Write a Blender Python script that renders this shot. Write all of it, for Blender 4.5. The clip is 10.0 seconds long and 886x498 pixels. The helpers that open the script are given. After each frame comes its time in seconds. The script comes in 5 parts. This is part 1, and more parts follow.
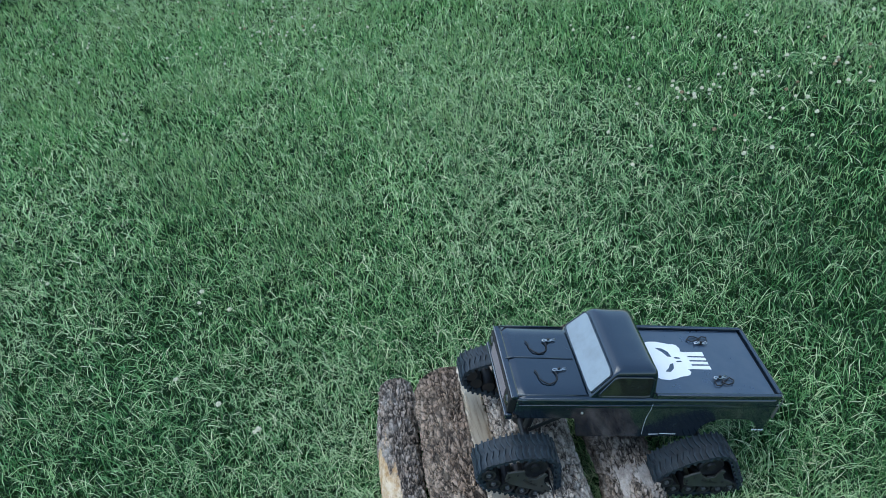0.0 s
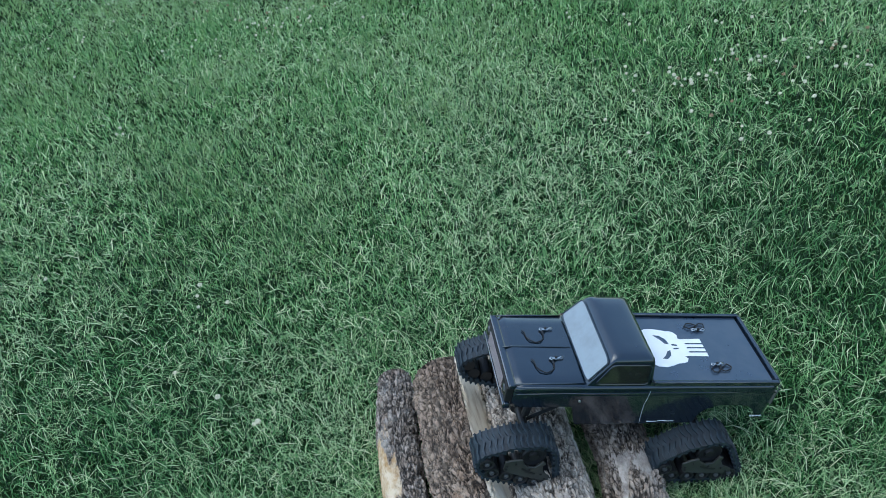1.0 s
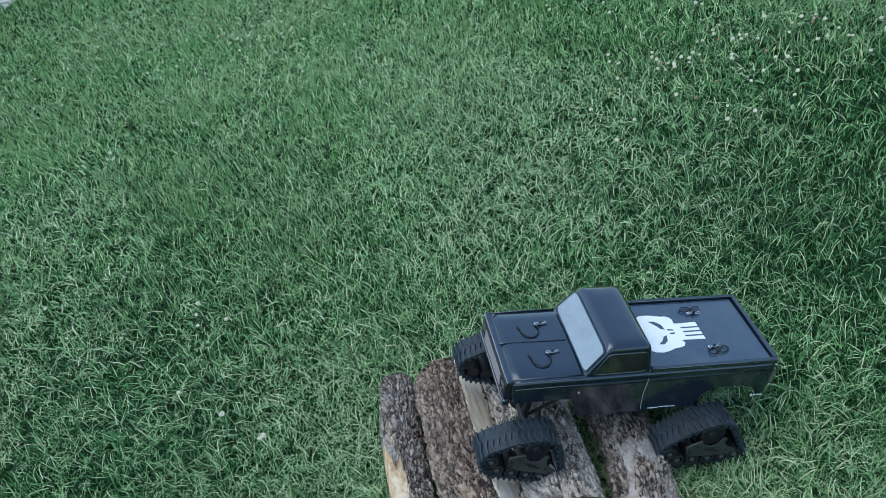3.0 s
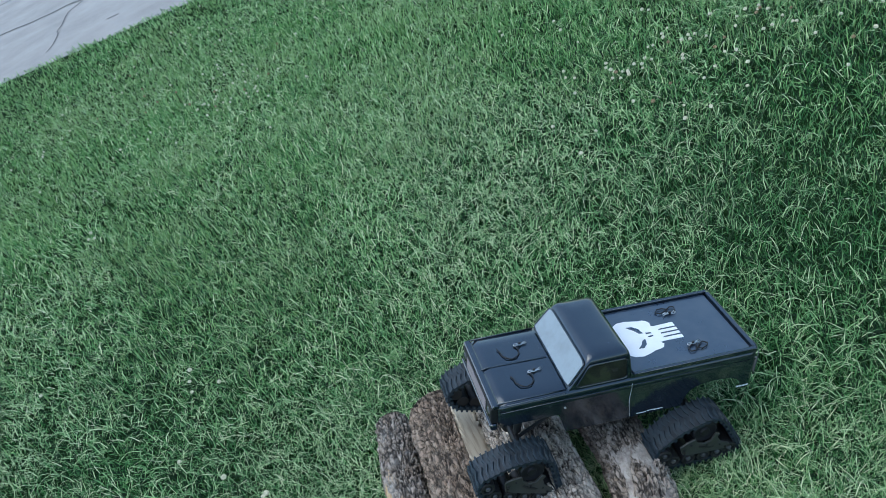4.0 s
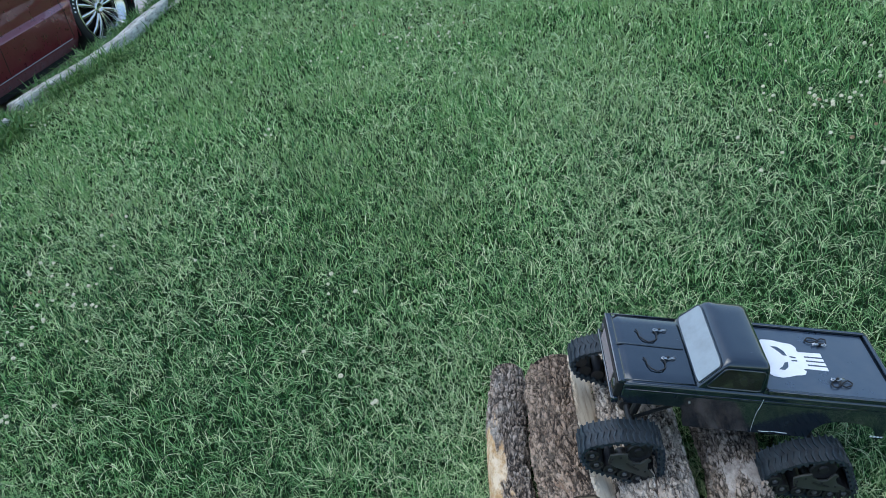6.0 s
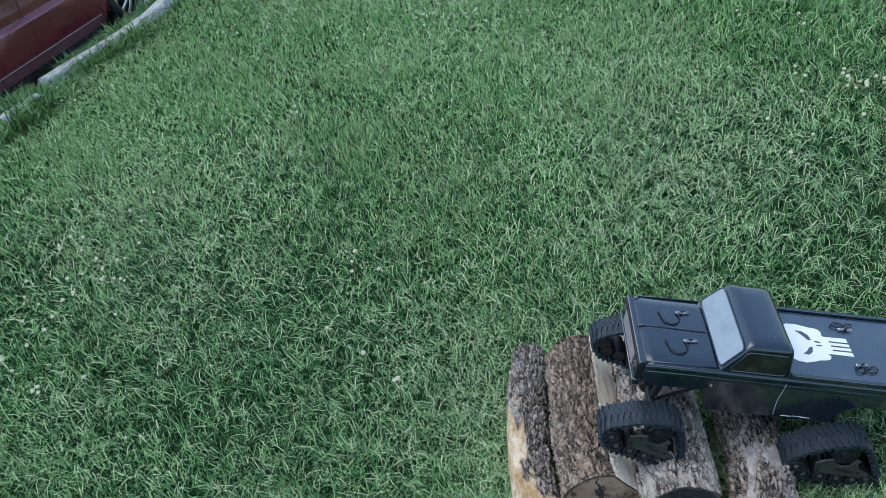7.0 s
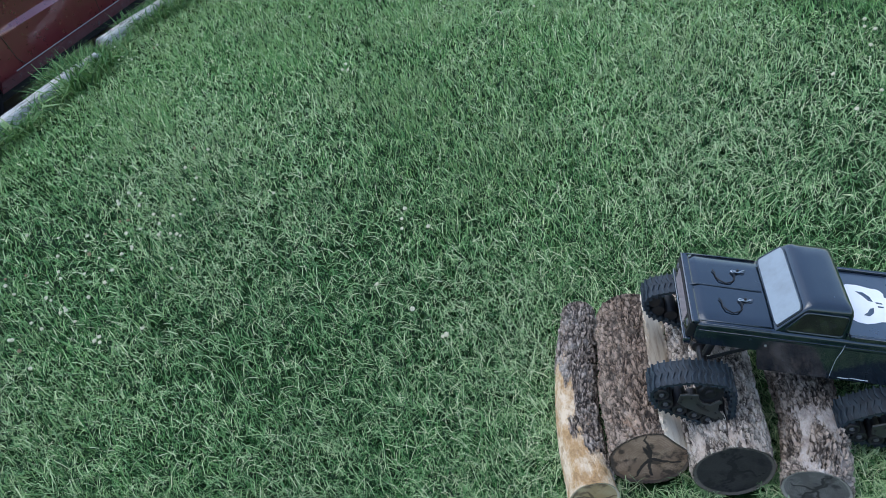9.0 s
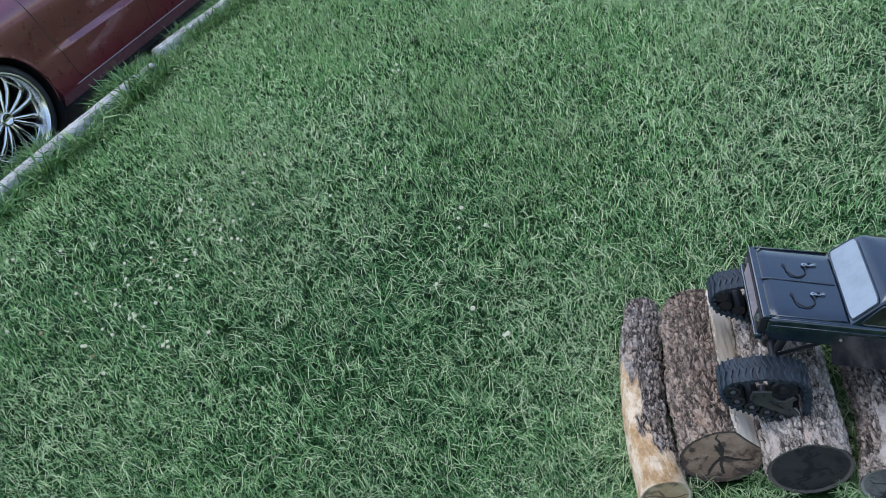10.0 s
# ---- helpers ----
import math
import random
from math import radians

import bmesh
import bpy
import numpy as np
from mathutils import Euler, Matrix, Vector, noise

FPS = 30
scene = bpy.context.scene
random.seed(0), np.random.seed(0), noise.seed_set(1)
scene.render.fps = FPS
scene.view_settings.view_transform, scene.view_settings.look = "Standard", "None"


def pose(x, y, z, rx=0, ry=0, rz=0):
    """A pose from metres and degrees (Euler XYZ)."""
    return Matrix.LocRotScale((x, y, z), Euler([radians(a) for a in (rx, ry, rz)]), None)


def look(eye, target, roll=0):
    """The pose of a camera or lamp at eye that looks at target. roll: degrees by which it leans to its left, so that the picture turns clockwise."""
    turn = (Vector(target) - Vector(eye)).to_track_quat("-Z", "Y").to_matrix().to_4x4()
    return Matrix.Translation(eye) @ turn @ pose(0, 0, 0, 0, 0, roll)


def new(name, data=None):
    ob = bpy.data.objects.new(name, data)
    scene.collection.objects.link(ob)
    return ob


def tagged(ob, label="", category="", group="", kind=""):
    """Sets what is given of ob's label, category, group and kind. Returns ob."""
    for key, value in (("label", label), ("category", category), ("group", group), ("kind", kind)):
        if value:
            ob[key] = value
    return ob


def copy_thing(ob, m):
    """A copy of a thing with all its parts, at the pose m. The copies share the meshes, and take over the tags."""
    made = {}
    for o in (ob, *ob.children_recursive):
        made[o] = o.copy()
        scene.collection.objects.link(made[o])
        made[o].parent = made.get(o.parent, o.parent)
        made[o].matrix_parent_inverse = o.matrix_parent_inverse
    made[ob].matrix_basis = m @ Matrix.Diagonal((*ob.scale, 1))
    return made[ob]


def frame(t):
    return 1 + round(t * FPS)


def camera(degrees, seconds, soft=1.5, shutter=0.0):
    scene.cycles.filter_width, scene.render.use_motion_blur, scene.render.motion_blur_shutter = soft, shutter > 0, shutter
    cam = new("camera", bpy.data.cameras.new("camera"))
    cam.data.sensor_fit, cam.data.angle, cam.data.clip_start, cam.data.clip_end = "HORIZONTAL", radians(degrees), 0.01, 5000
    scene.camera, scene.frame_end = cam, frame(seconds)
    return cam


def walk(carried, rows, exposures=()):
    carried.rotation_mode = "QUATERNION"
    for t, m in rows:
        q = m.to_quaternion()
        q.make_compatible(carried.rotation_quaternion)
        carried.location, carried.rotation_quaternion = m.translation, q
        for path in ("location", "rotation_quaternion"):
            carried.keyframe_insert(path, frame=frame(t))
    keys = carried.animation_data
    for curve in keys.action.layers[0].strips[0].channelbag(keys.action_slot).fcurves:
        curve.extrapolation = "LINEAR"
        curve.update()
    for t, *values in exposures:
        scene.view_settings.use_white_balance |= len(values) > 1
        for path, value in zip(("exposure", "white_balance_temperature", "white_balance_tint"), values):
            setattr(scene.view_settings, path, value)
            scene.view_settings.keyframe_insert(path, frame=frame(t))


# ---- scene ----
cam = camera(59.0, 10.0, soft=0.55)
PATH = [
    (0, (0.203, -0.351, 1.579), (0.513, 1.219, 0.38), -12.6),
    (0.5, (0.209, -0.352, 1.576), (0.515, 1.213, 0.369), -12.9),
    (1, (0.213, -0.352, 1.576), (0.513, 1.205, 0.357), -13.5),
    (1.5, (0.207, -0.351, 1.573), (0.505, 1.202, 0.35), -13.9),
    (2, (0.211, -0.353, 1.573), (0.502, 1.198, 0.345), -14.3),
    (2.5, (0.219, -0.355, 1.574), (0.508, 1.196, 0.344), -15.0),
    (2.7, (0.225, -0.356, 1.575), (0.512, 1.194, 0.345), -15.5),
    (3.8, (0.295, -0.396, 1.561), (0.623, 1.203, 0.406), -24.9),
    (4, (0.299, -0.406, 1.567), (0.629, 1.194, 0.412), -25.0),
    (4.5, (0.28, -0.457, 1.577), (0.617, 1.152, 0.438), -20.6),
    (4.7, (0.211, -0.432, 1.578), (0.481, 1.203, 0.458), -19.4),
    (5, (0.215, -0.459, 1.579), (0.327, 1.212, 0.486), -18.6),
    (5.5, (0.197, -0.46, 1.583), (0.222, 1.213, 0.486), -16.4),
    (5.7, (0.185, -0.455, 1.578), (0.215, 1.213, 0.475), -15.7),
    (6.8, (0.193, -0.458, 1.566), (0.173, 1.191, 0.435), -15.9),
    (7, (0.191, -0.457, 1.573), (0.139, 1.185, 0.434), -16.3),
    (7.5, (0.18, -0.462, 1.573), (0.066, 1.169, 0.422), -16.9),
    (8, (0.181, -0.462, 1.567), (0.035, 1.159, 0.404), -17.2),
    (8.5, (0.183, -0.459, 1.563), (0.022, 1.149, 0.384), -17.6),
    (9, (0.187, -0.461, 1.558), (-0.012, 1.139, 0.375), -18.8),
    (9.5, (0.183, -0.456, 1.561), (-0.06, 1.14, 0.381), -20.8),
    (9.8, (0.178, -0.461, 1.573), (-0.096, 1.137, 0.401), -21.9),
    (10, (0.163, -0.455, 1.578), (-0.159, 1.145, 0.422), -22.8),
]
walk(cam, [(t, look(eye, target, roll)) for t, eye, target, roll in PATH], [(0.0, 0.82, 5850, 3), (4.5, 0.77, 5950, 3), (5.7, 0.81, 6100, 6), (7.5, 0.83, 6050, 8), (9.0, 0.85, 6050, 11), (10.0, 0.93, 6100, 14)])

# ---- world and light: soft evening shade under a pale sky ----
world = bpy.data.worlds.new("sky")
scene.world = world
world.use_nodes = True
wn, wl = world.node_tree.nodes, world.node_tree.links
sky = wn.new("ShaderNodeTexSky")
sky.sky_type, sky.sun_disc = "NISHITA", False
sky.sun_elevation, sky.sun_rotation = radians(72), radians(300)
sky.air_density, sky.dust_density, sky.ozone_density = 1.3, 2.0, 1.5
wl.new(sky.outputs[0], wn["Background"].inputs[0])
wn["Background"].inputs[1].default_value = 0.15
sun_data = bpy.data.lights.new("sun", "SUN")
sun_data.energy, sun_data.angle, sun_data.color = 0.5, radians(60), (1.0, 0.98, 0.95)
sun = new("sun", sun_data)
sun.matrix_world = look((-1.5, 0.5, 8), (0, 0, 0))


# ---- materials ----
def material(name, rough=0.6, metal=0.0, color=(0.5, 0.5, 0.5)):
    m = bpy.data.materials.new(name)
    m.use_nodes = True
    b = m.node_tree.nodes["Principled BSDF"]
    b.inputs["Roughness"].default_value = rough
    b.inputs["Metallic"].default_value = metal
    b.inputs["Base Color"].default_value = (*color, 1)
    return m


def node(m, kind, **values):
    n = m.node_tree.nodes.new(kind)
    for key, value in values.items():
        n.inputs[key.replace("_", " ")].default_value = value
    return n


def wire(m, a, b):
    m.node_tree.links.new(a, b)


def bsdf(m):
    return m.node_tree.nodes["Principled BSDF"]


def ramp(m, source, *stops):
    """A colour ramp: stops of (position, colour)."""
    n = m.node_tree.nodes.new("ShaderNodeValToRGB")
    e = n.color_ramp.elements
    while len(e) < len(stops):
        e.new(0.5)
    for el, (p, c) in zip(e, stops):
        el.position, el.color = p, (*c, 1)
    wire(m, source, n.inputs[0])
    return n.outputs[0]


def mixed(m, fac, a, b, mode="MIX"):
    n = m.node_tree.nodes.new("ShaderNodeMix")
    n.data_type, n.blend_type = "RGBA", mode
    for value, socket in ((fac, n.inputs[0]), (a, n.inputs[6]), (b, n.inputs[7])):
        if hasattr(value, "links"):
            wire(m, value, socket)
        elif isinstance(value, tuple):
            socket.default_value = (*value, 1)
        else:
            socket.default_value = value
    return n.outputs[2]


def noise_tex(m, scale, detail=4.0, rough=0.55, coords="Object", stretch=(1, 1, 1)):
    tc = m.node_tree.nodes.new("ShaderNodeTexCoord")
    mp = m.node_tree.nodes.new("ShaderNodeMapping")
    mp.inputs["Scale"].default_value = stretch
    wire(m, tc.outputs[coords], mp.inputs[0])
    n = node(m, "ShaderNodeTexNoise", Scale=scale, Detail=detail, Roughness=rough)
    wire(m, mp.outputs[0], n.inputs["Vector"])
    return n.outputs[0]


def bump(m, height, strength=0.3, distance=0.002):
    n = node(m, "ShaderNodeBump", Strength=strength, Distance=distance)
    wire(m, height, n.inputs["Height"])
    wire(m, n.outputs[0], bsdf(m).inputs["Normal"])


# lawn soil, near-black green: shade between the blades put into its colour
soil = material("soil", 0.95)
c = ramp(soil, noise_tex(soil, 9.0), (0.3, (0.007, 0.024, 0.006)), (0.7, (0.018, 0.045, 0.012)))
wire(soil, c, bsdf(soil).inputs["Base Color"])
bsdf(soil).inputs["Specular IOR Level"].default_value = 0.08
bump(soil, noise_tex(soil, 60.0), 0.8, 0.02)

# grass: tone by blade and by patch of lawn
def grass_material(name, stops, pale, amount):
    m = material(name, 0.55)
    bsdf(m).inputs["Specular IOR Level"].default_value = 0.42
    g = m.node_tree.nodes.new("ShaderNodeNewGeometry")
    blade = ramp(m, g.outputs["Random Per Island"], *stops)
    spread = ramp(m, noise_tex(m, 1.3, 3.0), (0.40, (0, 0, 0)), (0.62, (amount,) * 3))
    blade = mixed(m, spread, blade, pale)
    wire(m, blade, bsdf(m).inputs["Base Color"])
    thin = m.node_tree.nodes.new("ShaderNodeBsdfTranslucent")
    wire(m, blade, thin.inputs["Color"])
    both = node(m, "ShaderNodeMixShader", Fac=0.24)
    wire(m, bsdf(m).outputs[0], both.inputs[1])
    wire(m, thin.outputs[0], both.inputs[2])
    wire(m, both.outputs[0], m.node_tree.nodes["Material Output"].inputs["Surface"])
    return m


# near-black stops put the shade low in the turf into the blade tone
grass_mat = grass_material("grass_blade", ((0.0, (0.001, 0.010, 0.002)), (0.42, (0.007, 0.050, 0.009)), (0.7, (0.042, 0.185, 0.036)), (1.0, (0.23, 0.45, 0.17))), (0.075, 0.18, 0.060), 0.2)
# lighter far copies of the grass tone: far light and haze put into colour
lush_lit_mat = grass_material("lush_lit_grass_blade", ((0.0, (0.020, 0.078, 0.016)), (0.35, (0.105, 0.27, 0.064)), (0.7, (0.29, 0.53, 0.175)), (1.0, (0.62, 0.76, 0.40))), (0.40, 0.54, 0.24), 0.55)
hazed_mat = grass_material("hazed_grass_blade", ((0.0, (0.055, 0.165, 0.036)), (0.5, (0.17, 0.37, 0.105)), (1.0, (0.38, 0.57, 0.24))), (0.34, 0.48, 0.20), 0.5)
tuft_mat = grass_material("tall_grass_blade", ((0.0, (0.015, 0.07, 0.012)), (0.5, (0.085, 0.22, 0.055)), (1.0, (0.30, 0.45, 0.18))), (0.17, 0.29, 0.11), 0.4)
runner_mat = grass_material("grass_runner", ((0.0, (0.05, 0.17, 0.036)), (0.45, (0.23, 0.45, 0.16)), (0.8, (0.57, 0.74, 0.38)), (1.0, (0.78, 0.79, 0.52))), (0.44, 0.55, 0.30), 0.5)


def bark_material(name, dark, mid, light, bare_a, bare_b, curl=0.35):
    """Bark whose plates, cracks and bare wood come from the mesh's own attributes, with finer flakes on top.
    curl: how many pale curled flakes lie on it."""
    m = material(name, 0.92)
    at = m.node_tree.nodes.new("ShaderNodeAttribute")
    at.attribute_name = "bare"
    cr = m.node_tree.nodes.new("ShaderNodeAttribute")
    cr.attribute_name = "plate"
    ce = m.node_tree.nodes.new("ShaderNodeAttribute")
    ce.attribute_name = "cell"
    # small plates along the grain, their outline shaken by noise
    tc = m.node_tree.nodes.new("ShaderNodeTexCoord")
    shake = node(m, "ShaderNodeTexNoise", Scale=70.0, Detail=3.0)
    wire(m, tc.outputs["Object"], shake.inputs["Vector"])
    warp = m.node_tree.nodes.new("ShaderNodeVectorMath")
    warp.operation, warp.inputs[1].default_value = "MULTIPLY_ADD", (0.016, 0.016, 0.016)
    wire(m, shake.outputs["Color"], warp.inputs[0])
    wire(m, tc.outputs["Object"], warp.inputs[2])
    lay = m.node_tree.nodes.new("ShaderNodeMapping")
    lay.inputs["Scale"].default_value = (1, 0.42, 1)
    wire(m, warp.outputs[0], lay.inputs[0])
    flakes = node(m, "ShaderNodeTexVoronoi", Scale=80.0)
    flakes.feature = "DISTANCE_TO_EDGE"
    wire(m, lay.outputs[0], flakes.inputs["Vector"])
    plate_fine = ramp(m, flakes.outputs[0], (0.0, (0, 0, 0)), (0.13, (1, 1, 1)))
    grain = noise_tex(m, 130.0, 6.0, 0.7, stretch=(1, 0.35, 1))
    flake = ramp(m, ce.outputs["Fac"], (0.0, tuple(0.4 * a + 0.6 * b for a, b in zip(dark, mid))), (0.5, mid), (1.0, tuple(0.75 * a + 0.25 * b for a, b in zip(mid, light))))
    tone = mixed(m, ramp(m, grain, (0.30, (0.85, 0.85, 0.85)), (0.46, (0, 0, 0))), flake, dark)
    tone = mixed(m, ramp(m, grain, (0.56, (0, 0, 0)), (0.76, (0.30, 0.30, 0.30))), tone, light)
    # small cracks darkened: bark's own dark tone plus crevice shade put into colour
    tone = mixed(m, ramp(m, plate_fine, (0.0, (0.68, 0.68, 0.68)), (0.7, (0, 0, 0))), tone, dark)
    worm = ramp(m, noise_tex(m, 95.0, 2.0, 0.5, stretch=(1, 0.45, 1)), (0.475, (0, 0, 0)), (0.50, (1, 1, 1)), (0.525, (0, 0, 0)))
    some = ramp(m, noise_tex(m, 40.0, 3.0), (0.50, (0, 0, 0)), (0.60, (curl * 2,) * 3))
    tone = mixed(m, mixed(m, 1.0, worm, some, "MULTIPLY"), tone, light)
    # the mesh's wide cracks get the same dark tone, deepening their shade by colour
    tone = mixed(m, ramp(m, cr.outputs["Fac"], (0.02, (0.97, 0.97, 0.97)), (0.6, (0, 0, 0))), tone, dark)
    patch = ramp(m, noise_tex(m, 16.0, 5.0, 0.7), (0.50, (0, 0, 0)), (0.66, (curl, curl, curl)))
    tone = mixed(m, patch, tone, light)
    wood_tone = ramp(m, noise_tex(m, 30.0, 6.0, 0.7, stretch=(1, 0.6, 1)), (0.32, tuple(0.55 * v for v in bare_b)), (0.44, bare_b), (0.60, bare_a))
    wood_tone = mixed(m, ramp(m, grain, (0.34, (0.7, 0.7, 0.7)), (0.46, (0, 0, 0))), wood_tone, tuple(0.5 * v for v in bare_b))
    tone = mixed(m, at.outputs["Fac"], tone, wood_tone)
    wire(m, tone, bsdf(m).inputs["Base Color"])
    rough_bark = mixed(m, 0.40, plate_fine, grain)
    height = mixed(m, at.outputs["Fac"], rough_bark, mixed(m, 0.7, (0.9, 0.9, 0.9), grain))
    bump(m, height, 1.0, 0.0055)
    return m


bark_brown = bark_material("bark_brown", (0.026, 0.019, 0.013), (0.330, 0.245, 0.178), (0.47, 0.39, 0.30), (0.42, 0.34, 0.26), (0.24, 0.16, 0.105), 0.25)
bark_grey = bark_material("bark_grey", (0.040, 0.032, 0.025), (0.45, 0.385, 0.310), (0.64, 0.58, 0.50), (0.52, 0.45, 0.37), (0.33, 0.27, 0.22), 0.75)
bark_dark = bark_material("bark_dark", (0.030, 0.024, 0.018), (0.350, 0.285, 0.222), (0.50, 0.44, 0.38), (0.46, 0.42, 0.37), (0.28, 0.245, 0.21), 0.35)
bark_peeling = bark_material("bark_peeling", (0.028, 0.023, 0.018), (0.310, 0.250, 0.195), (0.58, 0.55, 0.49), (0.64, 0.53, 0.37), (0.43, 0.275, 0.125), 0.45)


def end_material(name, pale, brown, dark, rim):
    """Sawn end grain: growth rings, stains, radial checks and a rim of bark."""
    m = material(name, 0.85)
    at = m.node_tree.nodes.new("ShaderNodeAttribute")
    at.attribute_name = "rad"
    ck = m.node_tree.nodes.new("ShaderNodeAttribute")
    ck.attribute_name = "check"
    stain = noise_tex(m, 22.0, 5.0, 0.6)
    mul = node(m, "ShaderNodeMath")
    mul.operation, mul.inputs[1].default_value = "MULTIPLY_ADD", 95.0
    wob = node(m, "ShaderNodeMath")
    wob.operation, wob.inputs[1].default_value = "MULTIPLY", 34.0
    wire(m, stain, wob.inputs[0])
    wire(m, at.outputs["Fac"], mul.inputs[0])
    wire(m, wob.outputs[0], mul.inputs[2])
    sine = node(m, "ShaderNodeMath")
    sine.operation = "SINE"
    wire(m, mul.outputs[0], sine.inputs[0])
    rings = ramp(m, sine.outputs[0], (0.0, tuple(0.45 * a + 0.55 * b for a, b in zip(brown, pale))), (1.0, pale))
    tone = mixed(m, ramp(m, stain, (0.42, (0, 0, 0)), (0.58, (0.85, 0.85, 0.85))), rings, brown)
    tone = mixed(m, ramp(m, noise_tex(m, 30.0, 3.0), (0.54, (0, 0, 0)), (0.64, (0.8, 0.8, 0.8))), tone, dark)
    tone = mixed(m, ramp(m, ck.outputs["Fac"], (0.15, (0, 0, 0)), (0.6, (0.95, 0.95, 0.95))), tone, dark)
    tone = mixed(m, ramp(m, at.outputs["Fac"], (0.90, (0, 0, 0)), (0.94, (0.9, 0.9, 0.9))), tone, rim)
    wire(m, tone, bsdf(m).inputs["Base Color"])
    bump(m, noise_tex(m, 160.0, 4.0), 0.5, 0.002)
    return m


end_brown = end_material("end_grain_brown", (0.46, 0.30, 0.20), (0.25, 0.155, 0.098), (0.025, 0.018, 0.014), (0.10, 0.072, 0.055))
end_black = end_material("end_grain_dark", (0.040, 0.036, 0.033), (0.022, 0.020, 0.018), (0.008, 0.007, 0.007), (0.13, 0.11, 0.09))
end_grey = end_material("end_grain_grey", (0.19, 0.175, 0.16), (0.10, 0.09, 0.08), (0.03, 0.027, 0.024), (0.34, 0.31, 0.27))
end_ochre = end_material("end_grain_ochre", (0.56, 0.43, 0.26), (0.42, 0.28, 0.13), (0.16, 0.10, 0.055), (0.62, 0.54, 0.40))

split_wood = material("split_wood", 0.75)
fib = noise_tex(split_wood, 60.0, 6.0, 0.65, stretch=(1, 0.06, 1))
wire(split_wood, ramp(split_wood, fib, (0.3, (0.42, 0.32, 0.21)), (0.5, (0.72, 0.64, 0.50)), (0.75, (0.82, 0.76, 0.64))), bsdf(split_wood).inputs["Base Color"])
bump(split_wood, fib, 0.5, 0.002)


def painted(name, color, rough, dust, coat=0.0):
    """Glossy paint with dust, scuffs and finger smears."""
    m = material(name, rough, 0, color)
    smear = noise_tex(m, 18.0, 5.0, 0.65)
    fine = noise_tex(m, 220.0, 3.0)
    wire(m, mixed(m, ramp(m, smear, (0.45, (0, 0, 0)), (0.75, (dust, dust, dust))), color, (0.16, 0.17, 0.18)), bsdf(m).inputs["Base Color"])
    wire(m, ramp(m, smear, (0.35, (rough * 0.7,) * 3), (0.7, (min(rough * 1.7, 0.9),) * 3)), bsdf(m).inputs["Roughness"])
    bsdf(m).inputs["Coat Weight"].default_value = coat
    bump(m, fine, 0.03, 0.001)
    return m


black_paint = painted("black_paint", (0.004, 0.009, 0.016), 0.17, 0.05, 0.8)
cover_paint = painted("cover_paint", (0.017, 0.029, 0.050), 0.34, 0.2, 1.0)
# pale base and smears stand in for sky and clouds mirrored in the windshield
sky_windshield = painted("sky_windshield", (0.25, 0.295, 0.315), 0.10, 0.55, 0.6)
dark_glass = painted("dark_window", (0.020, 0.020, 0.016), 0.10, 0.1, 0.4)
white_paint = painted("white_paint", (0.78, 0.80, 0.82), 0.4, 0.12)
red_paint = painted("red_paint", (0.170, 0.024, 0.034), 0.34, 0.0, 1.0)
bsdf(red_paint).inputs["Coat IOR"].default_value, bsdf(red_paint).inputs["Coat Roughness"].default_value = 1.75, 0.06
bsdf(red_paint).inputs["Metallic"].default_value = 0.35
for m in (black_paint, cover_paint):
    bsdf(m).inputs["IOR"].default_value, bsdf(m).inputs["Coat IOR"].default_value = 1.52, 1.6
    bsdf(m).inputs["Coat Roughness"].default_value = 0.08
    bsdf(m).inputs["Specular Tint"].default_value = (0.72, 0.88, 1.0, 1)
rubber = material("rubber", 0.62)
wire(rubber, ramp(rubber, noise_tex(rubber, 60.0, 5.0), (0.35, (0.007, 0.013, 0.019)), (0.7, (0.024, 0.040, 0.053))), bsdf(rubber).inputs["Base Color"])
bump(rubber, noise_tex(rubber, 300.0, 3.0), 0.2, 0.001)
olive_plastic = painted("olive_plastic", (0.030, 0.032, 0.028), 0.5, 0.2)
black_plastic = material("black_plastic", 0.55, 0, (0.010, 0.010, 0.011))
steel = material("steel", 0.28, 1.0, (0.55, 0.56, 0.58))
cord_mat = material("black_cord", 0.7, 0, (0.008, 0.008, 0.009))
dull_metal = material("dull_metal", 0.5, 0.5, (0.12, 0.12, 0.125))
edge_highlight = material("edge_highlight", 0.3, 0.0, (0.085, 0.095, 0.105))
pale_edge = material("pale_edge", 0.4, 0.0, (0.22, 0.24, 0.26))
chrome = material("chrome", 0.20, 1.0, (0.74, 0.73, 0.68))
tyre_rubber = material("tyre_rubber", 0.55)
wire(tyre_rubber, ramp(tyre_rubber, noise_tex(tyre_rubber, 14.0), (0.3, (0.012, 0.013, 0.014)), (0.7, (0.028, 0.029, 0.03))), bsdf(tyre_rubber).inputs["Base Color"])
grey_trim = material("grey_trim", 0.4, 0.5, (0.30, 0.27, 0.27))

timber_mat = material("weathered_timber", 0.92)
tg = noise_tex(timber_mat, 60.0, 8.0, 0.72, stretch=(0.10, 1, 1))
tone = ramp(timber_mat, tg, (0.32, (0.08, 0.075, 0.065)), (0.42, (0.38, 0.38, 0.35)), (0.62, (0.68, 0.69, 0.65)))
tone = mixed(timber_mat, ramp(timber_mat, noise_tex(timber_mat, 5.0, 5.0, 0.65), (0.48, (0, 0, 0)), (0.68, (0.6, 0.6, 0.6))), tone, (0.24, 0.265, 0.18))
